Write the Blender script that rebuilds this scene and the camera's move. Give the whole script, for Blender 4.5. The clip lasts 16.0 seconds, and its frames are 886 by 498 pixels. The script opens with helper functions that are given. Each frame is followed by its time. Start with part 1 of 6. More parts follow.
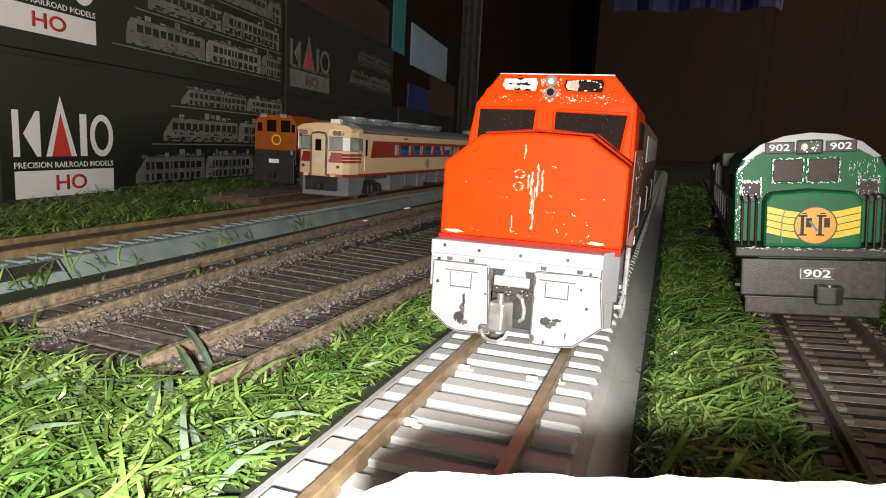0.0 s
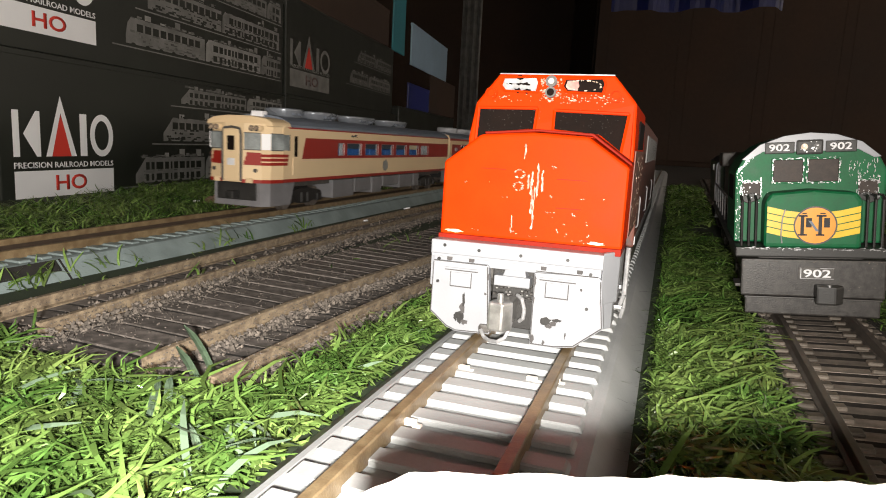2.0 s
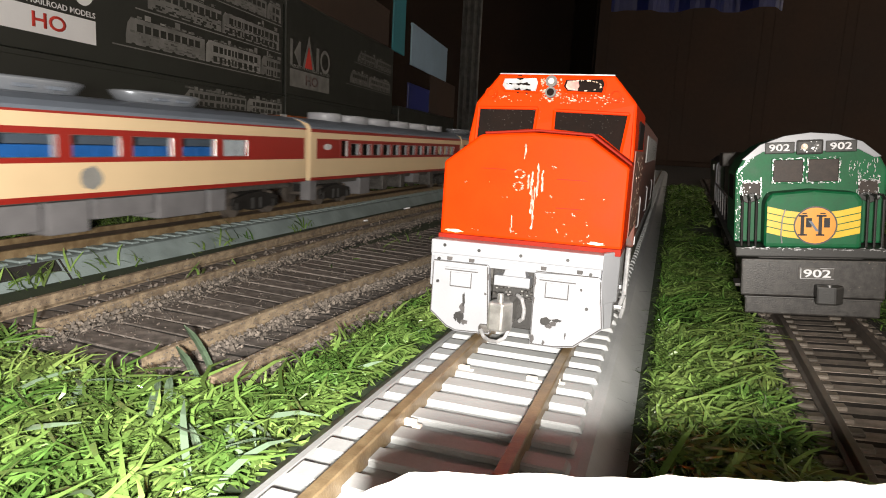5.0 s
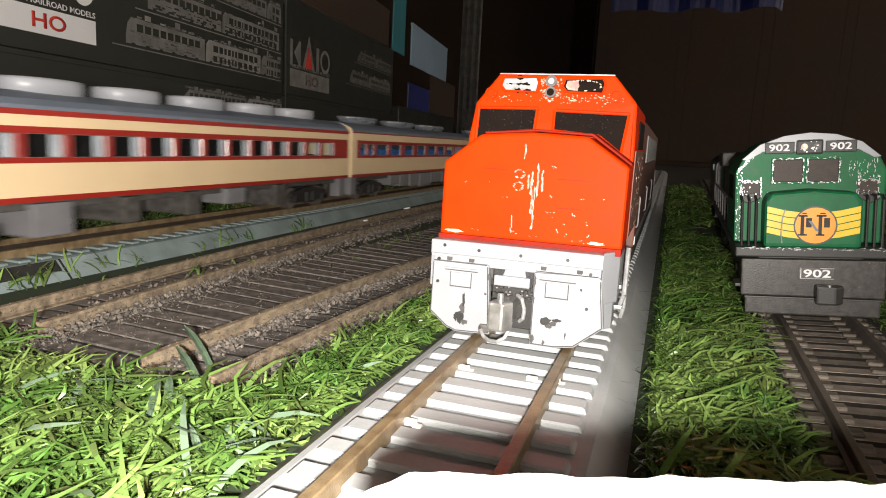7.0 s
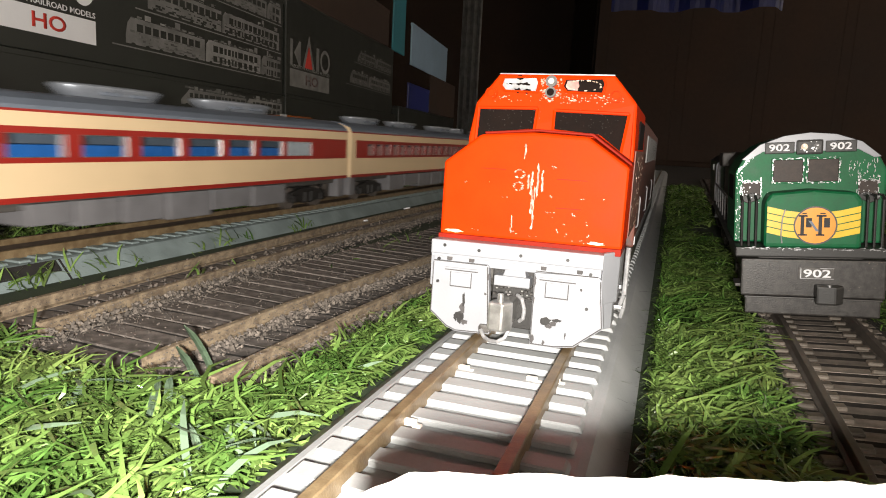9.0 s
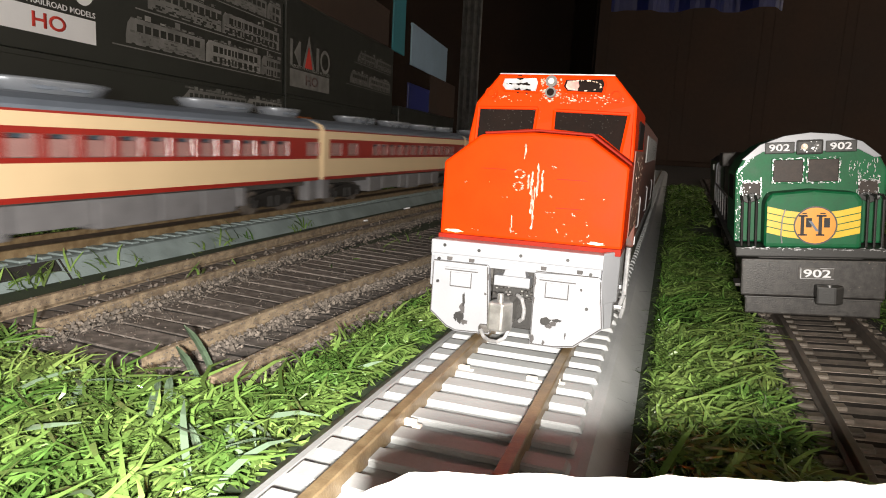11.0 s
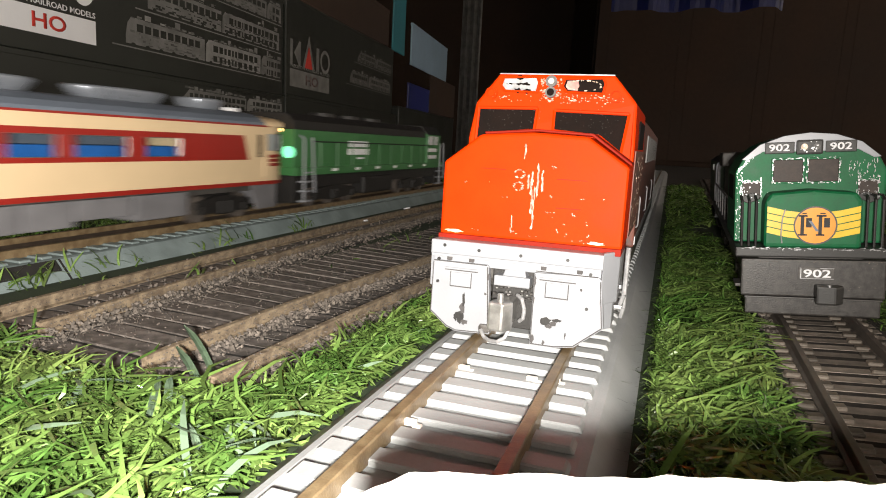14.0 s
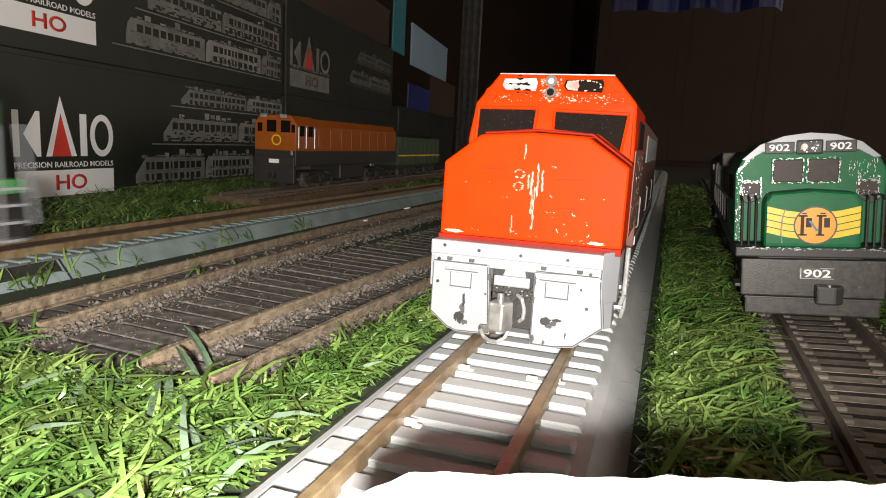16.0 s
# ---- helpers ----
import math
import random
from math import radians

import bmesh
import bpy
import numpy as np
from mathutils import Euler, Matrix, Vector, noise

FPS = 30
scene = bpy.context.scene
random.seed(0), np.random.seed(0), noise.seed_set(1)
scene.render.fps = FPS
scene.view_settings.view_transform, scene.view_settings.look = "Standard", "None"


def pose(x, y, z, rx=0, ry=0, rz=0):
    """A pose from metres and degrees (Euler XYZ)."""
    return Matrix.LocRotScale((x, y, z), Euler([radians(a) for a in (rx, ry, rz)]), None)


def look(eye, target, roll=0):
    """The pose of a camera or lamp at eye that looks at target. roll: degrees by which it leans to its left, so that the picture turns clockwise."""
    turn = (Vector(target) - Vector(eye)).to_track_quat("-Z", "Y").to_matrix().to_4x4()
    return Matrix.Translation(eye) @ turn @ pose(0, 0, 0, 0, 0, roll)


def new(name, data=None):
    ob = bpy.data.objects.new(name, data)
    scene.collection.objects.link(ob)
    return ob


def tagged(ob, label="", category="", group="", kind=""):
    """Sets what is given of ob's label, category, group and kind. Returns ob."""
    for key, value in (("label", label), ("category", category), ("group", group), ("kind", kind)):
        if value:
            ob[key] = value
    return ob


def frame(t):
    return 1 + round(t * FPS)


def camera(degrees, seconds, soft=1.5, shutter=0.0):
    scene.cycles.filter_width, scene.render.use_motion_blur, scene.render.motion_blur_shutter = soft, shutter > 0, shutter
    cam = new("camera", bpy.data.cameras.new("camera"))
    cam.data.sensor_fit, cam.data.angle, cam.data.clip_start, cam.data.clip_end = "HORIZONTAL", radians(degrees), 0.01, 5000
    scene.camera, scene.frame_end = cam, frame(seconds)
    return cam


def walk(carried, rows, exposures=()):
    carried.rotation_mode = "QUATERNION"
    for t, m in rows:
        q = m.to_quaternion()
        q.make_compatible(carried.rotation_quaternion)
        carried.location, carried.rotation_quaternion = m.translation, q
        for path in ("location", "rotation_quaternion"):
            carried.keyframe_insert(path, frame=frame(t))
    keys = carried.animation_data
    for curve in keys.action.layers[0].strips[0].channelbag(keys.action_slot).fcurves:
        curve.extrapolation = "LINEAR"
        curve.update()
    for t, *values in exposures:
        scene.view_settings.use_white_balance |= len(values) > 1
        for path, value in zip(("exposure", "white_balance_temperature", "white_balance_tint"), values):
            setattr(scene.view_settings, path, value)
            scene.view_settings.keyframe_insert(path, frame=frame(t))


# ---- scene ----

MM = 0.001


def P(x, y, z, yaw=0.0, roll=0.0):
    """A pose in millimetres; yaw turns clockwise seen from above, roll leans to the left."""
    return pose(x * MM, y * MM, z * MM, 0, -roll, -yaw)


# ---- camera ----
CAM_H = 37.0
PITCH, ROLL = 9.24, 2.94
cam = camera(68.1, 16.0, soft=1.0, shutter=0.9)
_eye = Vector((0, 0, CAM_H * MM))
_aim = _eye + Vector((0, math.cos(radians(PITCH)), -math.sin(radians(PITCH))))
walk(cam, [(0.0, look(_eye, _aim, ROLL)), (16.0, look(_eye, _aim, ROLL))], exposures=[(0.0, 0.0), (16.0, 0.0)])

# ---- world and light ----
# Added warm ambient fill that lifts the shadows; no lamp of the room.
world = bpy.data.worlds.new("ambient_fill")
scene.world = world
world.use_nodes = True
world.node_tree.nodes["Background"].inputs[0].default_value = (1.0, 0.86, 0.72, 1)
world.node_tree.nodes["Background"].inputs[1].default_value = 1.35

_d = bpy.data.lights.new("phone_flash", "SPOT")
_d.energy, _d.color, _d.shadow_soft_size = 4.25, (1.0, 0.945, 0.865), 0.0035
_d.spot_size, _d.spot_blend = radians(164), 1.0
flash = new("phone_flash", _d)
flash.matrix_world = look(Vector((-2, -24, 37.2)) * MM, Vector((-165, 300, 42)) * MM)


# ---- materials ----
def material(name, color, rough=0.5, metal=0.0, var=0.25, scale=400.0, bump=0.15, color2=None, fine=2500.0, spec=0.5, coat=0.0, island=0.0, per_object=0.0, trans=0.0):
    """A surface with stains at one scale and grain at another; scales are in cycles per metre."""
    m = bpy.data.materials.new(name)
    m.use_nodes = True
    nt = m.node_tree
    n, l = nt.nodes, nt.links
    b = n["Principled BSDF"]
    tc = n.new("ShaderNodeTexCoord")
    n1, n2 = n.new("ShaderNodeTexNoise"), n.new("ShaderNodeTexNoise")
    n1.inputs["Scale"].default_value, n1.inputs["Detail"].default_value = scale, 5
    n2.inputs["Scale"].default_value, n2.inputs["Detail"].default_value = fine, 3
    l.new(tc.outputs["Object"], n1.inputs["Vector"])
    l.new(tc.outputs["Object"], n2.inputs["Vector"])
    r = n.new("ShaderNodeValToRGB")
    c2 = color2 or tuple(c * (1 - var) for c in color)
    r.color_ramp.elements[0].position, r.color_ramp.elements[1].position = 0.35, 0.65
    r.color_ramp.elements[0].color, r.color_ramp.elements[1].color = (*c2, 1), (*color, 1)
    l.new(n1.outputs["Fac"], r.inputs["Fac"])
    last = r.outputs["Color"]
    g = n.new("ShaderNodeMapRange")
    g.inputs["To Min"].default_value, g.inputs["To Max"].default_value = 1 - var * 0.6, 1 + var * 0.6
    l.new(n2.outputs["Fac"], g.inputs["Value"])
    h = n.new("ShaderNodeHueSaturation")
    l.new(last, h.inputs["Color"])
    val = g.outputs["Result"]
    for amount, kind in ((island, "ShaderNodeNewGeometry"), (per_object, "ShaderNodeObjectInfo")):
        if amount:
            gi = n.new(kind)
            mr = n.new("ShaderNodeMapRange")
            mr.inputs["To Min"].default_value, mr.inputs["To Max"].default_value = 1 - amount, 1 + amount
            l.new(gi.outputs["Random Per Island" if amount == island and kind.endswith("Geometry") else "Random"], mr.inputs["Value"])
            mu = n.new("ShaderNodeMath")
            mu.operation = "MULTIPLY"
            l.new(val, mu.inputs[0])
            l.new(mr.outputs["Result"], mu.inputs[1])
            val = mu.outputs[0]
    l.new(val, h.inputs["Value"])
    l.new(h.outputs["Color"], b.inputs["Base Color"])
    rr = n.new("ShaderNodeMapRange")
    rr.inputs["To Min"].default_value, rr.inputs["To Max"].default_value = max(0.03, rough - 0.12), min(1, rough + 0.12)
    l.new(n1.outputs["Fac"], rr.inputs["Value"])
    l.new(rr.outputs["Result"], b.inputs["Roughness"])
    b.inputs["Metallic"].default_value = metal
    b.inputs["Specular IOR Level"].default_value = spec
    b.inputs["Coat Weight"].default_value = coat
    b.inputs["Coat Roughness"].default_value = 0.12
    b.inputs["Transmission Weight"].default_value = trans
    if bump:
        bp = n.new("ShaderNodeBump")
        bp.inputs["Strength"].default_value, bp.inputs["Distance"].default_value = bump, 0.00012
        l.new(n2.outputs["Fac"], bp.inputs["Height"])
        l.new(bp.outputs["Normal"], b.inputs["Normal"])
    return m


def glowing(name, color, power):
    m = material(name, color, 0.3)
    b = m.node_tree.nodes["Principled BSDF"]
    b.inputs["Emission Color"].default_value, b.inputs["Emission Strength"].default_value = (*color, 1), power
    return m


M = {
    "board": material("dark baseboard", (0.05, 0.04, 0.03), 0.9, scale=60),
    "soil": material("turf backing", (0.02, 0.035, 0.012), 0.95, scale=150, bump=0.6),
    "grass": material("artificial grass", (0.168, 0.24, 0.066), 0.27, var=0.35, scale=60, color2=(0.06, 0.13, 0.026), bump=0.0, island=0.6, spec=0.75),
    "grass_pale": material("pale grass blade", (0.2, 0.29, 0.19), 0.3, var=0.2, scale=60, island=0.3, spec=0.7),
    "roadbed": material("grey moulded roadbed", (0.37, 0.38, 0.385), 0.55, var=0.16, scale=120, bump=0.2),
    "roadbed_dull": material("blue-grey moulded roadbed", (0.2106, 0.2574, 0.2574), 0.6, var=0.3, scale=90, bump=0.2),
    "rail": material("rusty painted rail", (0.20, 0.145, 0.08), 0.45, metal=0.15, var=0.45, scale=300, bump=0.35, color2=(0.12, 0.08, 0.042)),
    "rail_pale": material("dusty brown rail", (0.25, 0.192, 0.125), 0.8, var=0.75, scale=420, bump=0.9, color2=(0.115, 0.084, 0.057), fine=2600),
    "rail_dark": material("dark weathered rail", (0.143, 0.121, 0.1045), 0.5, metal=0.3, var=0.35, scale=300, bump=0.3),
    "tie": material("dark brown sleeper", (0.15, 0.13, 0.118), 0.7, var=0.6, scale=350, bump=0.5, per_object=0.25),
    "ballast": material("gravel ballast", (0.14, 0.118, 0.1), 0.9, var=0.4, scale=500, bump=0.5, island=0.6),
    "box_black": material("black printed cardboard", (0.0196, 0.0224, 0.0175), 0.45, var=0.3, scale=20, bump=0.05),
    "print_white": material("white print", (0.8, 0.8, 0.82), 0.5, var=0.06, scale=30, bump=0.02),
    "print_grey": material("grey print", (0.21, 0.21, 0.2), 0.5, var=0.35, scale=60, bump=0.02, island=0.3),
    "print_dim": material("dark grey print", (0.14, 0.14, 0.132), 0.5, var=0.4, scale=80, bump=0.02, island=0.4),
    "print_red": material("red print", (0.6, 0.045, 0.03), 0.5, var=0.1, scale=30, bump=0.02),
    "orange": material("glossy orange-red paint", (0.555, 0.02775, 0.00045), 0.5, var=0.14, scale=120, bump=0.05, spec=0.04),
    "orange_edge_shade": material("orange paint edge and visor shade", (0.2, 0.011, 0.004), 0.6, var=0.2, scale=200, spec=0.1),
    "white_paint": material("white plastic", (0.225, 0.232, 0.25), 0.45, var=0.06, scale=150, bump=0.08),
    "glass_dark": material("smoked cab glazing", (0.008, 0.0045, 0.0035), 0.85, var=0.4, scale=250, bump=0.03, spec=0.1),
    "black": material("black plastic", (0.02, 0.019, 0.018), 0.5, var=0.4, scale=300, bump=0.3),
    "dirty_black": material("dusty black plastic", (0.08, 0.074, 0.068), 0.5, var=0.35, scale=450, bump=0.5, color2=(0.038, 0.034, 0.031), fine=1900),
    "steel": material("worn steel", (0.45, 0.44, 0.43), 0.35, metal=0.8, var=0.25, scale=500),
    "silver": material("silver paint", (0.42, 0.42, 0.43), 0.35, metal=0.5, var=0.35, scale=500, bump=0.3),
    "green": material("green paint", (0.007, 0.115, 0.042), 0.5, var=0.25, scale=300, bump=0.1, spec=0.25),
    "green_loco": material("bright green paint", (0.045, 0.165, 0.052), 0.45, var=0.12, scale=60),
    "yellow": material("yellow stripe", (0.675, 0.45, 0.01125), 0.4, var=0.12, scale=300),
    "amber": material("amber badge", (0.7125, 0.2775, 0.01125), 0.4, var=0.1, scale=300),
    "yellow_orange": material("yellow-orange paint", (0.72, 0.19, 0.008), 0.4, var=0.12, scale=200),
    "cream": material("cream paint", (0.6375, 0.48, 0.2925), 0.4, var=0.05, scale=60, bump=0.03, coat=0.15),
    "maroon": material("crimson stripe", (0.255, 0.0165, 0.0105), 0.4, var=0.1, scale=60, bump=0.03, coat=0.15),
    "roof_grey": material("blue-grey roof", (0.135, 0.1575, 0.195), 0.5, var=0.15, scale=80),
    "ac_grey": material("light grey roof unit", (0.3, 0.31, 0.34), 0.4, var=0.1, scale=100),
    "underframe": material("grey underfloor box", (0.1575, 0.1537, 0.1613), 0.6, var=0.2, scale=150),
    "window_pale": material("curtained window", (0.6, 0.6, 0.62), 0.3, var=0.2, scale=200),
    "seat_blue": material("blue seat moulding", (0.02, 0.13, 0.42), 0.5, var=0.15, scale=150),
    "pink": material("pink interior moulding", (0.5, 0.25, 0.22), 0.5, var=0.15, scale=150),
    "ledge": material("white plaster edge", (0.85, 0.80, 0.74), 0.8, var=0.12, scale=80, bump=0.3),
    "wall": material("dark brown wall", (0.045, 0.024, 0.014), 0.85, var=0.35, scale=4, fine=60),
    "blue_sheet": material("blue plastic sheet", (0.025, 0.036, 0.2), 0.4, var=0.4, scale=12),
    "pale_blue": material("pale blue card", (0.25, 0.36, 0.47), 0.6, var=0.15, scale=12),
    "cyan": material("teal card", (0.03, 0.2, 0.25), 0.6, var=0.2, scale=12),
    "ac_silver": material("blue-grey metallic roof unit", (0.27, 0.2925, 0.33), 0.3, metal=0.45, var=0.15, scale=100),
    "truck": material("dark running gear", (0.011, 0.0095, 0.0085), 0.6, var=0.4, scale=300, bump=0.4),
    "dark_orange": material("dark yellow-orange paint", (0.279, 0.0675, 0.0036), 0.4, var=0.15, scale=150),
    "dull_green": material("dull green paint", (0.035, 0.06, 0.03), 0.6, var=0.3, scale=100),
    "rust_dust": material("rust-brown dust", (0.12, 0.075, 0.045), 0.9, var=0.4, scale=300, bump=0.5),
    "cab_glass": material("greenish cab glass", (0.30, 0.33, 0.33), 0.12, var=0.5, scale=120, bump=0.0, spec=0.8),
    "seam": material("dirty seam", (0.06, 0.055, 0.055), 0.8, var=0.3, scale=300),
    "chip": material("bare scratched paint", (0.40, 0.30, 0.22), 0.35, metal=0.25, var=0.4, scale=900, island=0.5),
    "dust": material("pale dust specks", (0.09, 0.075, 0.065), 0.8, var=0.4, scale=900, island=0.7),
    "board_pink": material("faded pink number board", (0.5, 0.2, 0.17), 0.5, var=0.5, scale=500),
    "pilot_black": material("grimy black plastic", (0.042, 0.038, 0.035), 0.42, var=0.5, scale=700, bump=0.4, color2=(0.02, 0.018, 0.017), fine=2600),
    "tie_grey": material("grey-brown sleeper", (0.2875, 0.2438, 0.2063), 0.6, var=0.4, scale=350, bump=0.5, per_object=0.25),
    "chair": material("pale worn rail chair", (0.16, 0.135, 0.11), 0.5, var=0.4, scale=500, bump=0.4, per_object=0.5),
    "bed_brown": material("brown gritty track bed", (0.03, 0.023, 0.018), 0.9, var=0.5, scale=600, bump=0.7, fine=1800),
    # Shade on the orange locomotive's flanks is put into this colour.
    "side_shade": material("red-brown side paint darkened for shade", (0.17, 0.042, 0.022), 0.6, var=0.6, scale=350, bump=0.3, color2=(0.06, 0.03, 0.024)),
    "cab_dim": material("dusty dark cab glazing", (0.055, 0.043, 0.038), 0.5, var=0.35, scale=500, bump=0.1, spec=0.2),
    "print_red_underlit": material("red print greyed for weak light", (0.16, 0.11, 0.11), 0.6, var=0.2, scale=40, bump=0.02),
    "bed_dark": material("dark track bed", (0.014, 0.012, 0.010), 0.9, var=0.4, scale=400, bump=0.5),
    "headlight": glowing("warm headlight", (1.0, 0.62, 0.2), 9.0),
    "tail_green": glowing("green signal lamp", (0.25, 1.0, 0.55), 1.0),
}


# ---- mesh helpers, all in millimetres ----
def part(name, bm, mat, parent=None, label="", at=None):
    me = bpy.data.meshes.new(name)
    bmesh.ops.recalc_face_normals(bm, faces=bm.faces[:])
    bm.to_mesh(me)
    bm.free()
    me.transform(Matrix.Scale(MM, 4))
    me.materials.append(M[mat])
    ob = new(name, me)
    if parent:
        ob.parent = parent
    if at is not None:
        ob.matrix_basis = at
    if label:
        ob["label"] = label
    return ob


def empty(name, at, label, category, group="", kind=""):
    ob = new(name)
    ob.empty_display_size = 0.005
    ob.matrix_basis = at
    return tagged(ob, label, category, group, kind)


def bevel(bm, geom, w, seg=2):
    if w:
        bmesh.ops.bevel(bm, geom=geom, offset=w, segments=seg, affect="EDGES", profile=0.6, clamp_overlap=True)


def box(x0, x1, y0, y1, z0, z1, w=0.0, bm=None, seg=2):
    t = bmesh.new()
    vs = [t.verts.new((x, y, z)) for x in (x0, x1) for y in (y0, y1) for z in (z0, z1)]
    for f in ((0, 1, 3, 2), (4, 6, 7, 5), (0, 4, 5, 1), (2, 3, 7, 6), (0, 2, 6, 4), (1, 5, 7, 3)):
        t.faces.new([vs[i] for i in f])
    bevel(t, t.edges[:], w, seg)
    return merge(bm, t)


def merge(bm, t):
    if bm is None:
        return t
    me = bpy.data.meshes.new("t")
    t.to_mesh(me)
    t.free()
    bm.from_mesh(me)
    bpy.data.meshes.remove(me)
    return bm


def prism(poly, axis, a, b, w=0.0, bm=None, seg=2):
    """A polygon drawn in the plane square to the axis (x: y,z; y: x,z; z: x,y), drawn out from a to b."""
    t = bmesh.new()

    def put(p, c):
        u, v = p
        return {"x": (c, u, v), "y": (u, c, v), "z": (u, v, c)}[axis]

    lo = [t.verts.new(put(p, a)) for p in poly]
    hi = [t.verts.new(put(p, b)) for p in poly]
    t.faces.new(lo)
    t.faces.new(hi[::-1])
    k = len(poly)
    for i in range(k):
        t.faces.new((lo[i], lo[(i + 1) % k], hi[(i + 1) % k], hi[i]))
    bmesh.ops.recalc_face_normals(t, faces=t.faces[:])
    bevel(t, t.edges[:], w, seg)
    return merge(bm, t)


def rod(p, q, r, bm=None, seg=10, r2=None):
    t = bmesh.new()
    p, q = Vector(p), Vector(q)
    bmesh.ops.create_cone(t, cap_ends=True, segments=seg, radius1=r, radius2=r if r2 is None else r2, depth=(q - p).length)
    m = Matrix.Translation((p + q) / 2) @ (q - p).to_track_quat("Z", "Y").to_matrix().to_4x4()
    bmesh.ops.transform(t, matrix=m, verts=t.verts[:])
    return merge(bm, t)


def wire(points, r, bm=None, seg=8):
    for p, q in zip(points, points[1:]):
        bm = rod(p, q, r, bm, seg)
    return bm


def shared(name, me, parent, m):
    ob = new(name, me)
    ob.parent = parent
    ob.matrix_basis = m
    return ob


def mesh_of(bm, mat, name="piece"):
    me = bpy.data.meshes.new(name)
    bmesh.ops.recalc_face_normals(bm, faces=bm.faces[:])
    bm.to_mesh(me)
    bm.free()
    me.transform(Matrix.Scale(MM, 4))
    me.materials.append(M[mat])
    return me


# ---- lines of the tracks ----
class Line:
    """A track's centre line: start, heading in degrees clockwise from +y, bend in degrees per millimetre, height of the rail head, lean."""

    def __init__(self, x, y, yaw, bend=0.0, z=0.0, lean=0.0):
        self.x, self.y, self.yaw, self.bend, self.z, self.lean = x, y, yaw, bend, z, lean

    def at(self, s, off=0.0):
        n = max(1, int(abs(s) / 5))
        x, y, d = self.x, self.y, s / n
        for i in range(n):
            a = radians(self.yaw + self.bend * (i + 0.5) * d)
            x, y = x + d * math.sin(a), y + d * math.cos(a)
        a = self.yaw + self.bend * s
        return x + off * math.cos(radians(a)), y - off * math.sin(radians(a)), a

    def place(self, s, off=0.0, z=0.0):
        x, y, a = self.at(s, off)
        return P(x, y, self.z + z, a, self.lean)


MAIN = Line(7.3, 95.9, 18.5)
NEAR = Line(-47.3, 111.0, 18.7, 0.045, -5.0)
MIDDLE = Line(-92.5, 139.0, 14.2, 0.016, -5.0)
EXPRESS = Line(-104.4, 278.8, 17.7)
GREEN = Line(87.0, 132.2, 20.0, 0.0, -4.3, 5.0)
BACK = Line(-116.5, 446.0, 14.5, 0.0, 0.0)


def sweep(line, profile, s0, s1, step, bm=None):
    """A closed profile (offset, height) drawn along a line."""
    t = bm or bmesh.new()
    n = max(1, round((s1 - s0) / step)) if line.bend else 1
    rings = []
    for i in range(n + 1):
        m = line.place(s0 + (s1 - s0) * i / n)
        rings.append([t.verts.new((m @ Vector((u * MM, 0, v * MM))) / MM) for u, v in profile])
    k = len(profile)
    for a, b in zip(rings, rings[1:]):
        for i in range(k):
            t.faces.new((a[i], a[(i + 1) % k], b[(i + 1) % k], b[i]))
    t.faces.new(rings[0])
    t.faces.new(rings[-1][::-1])
    return t


def rail_profile(c, height=2.6, wide=1.0):
    h = -height
    return [(c + (u - c) * wide, v) for u, v in [(c - 1.1, h), (c + 1.1, h), (c + 1.1, h + 0.35), (c + 0.35, h + 0.6), (c + 0.35, -0.75), (c + 0.62, -0.6), (c + 0.62, -0.12), (c + 0.5, 0),
            (c - 0.5, 0), (c - 0.62, -0.12), (c - 0.62, -0.6), (c - 0.35, -0.75), (c - 0.35, h + 0.6), (c - 1.1, h + 0.35)]]


def block_rail(c):
    return [(c - 0.95, -2.6), (c + 0.95, -2.6), (c + 0.9, -0.2), (c + 0.72, 0), (c - 0.72, 0), (c - 0.9, -0.2)]


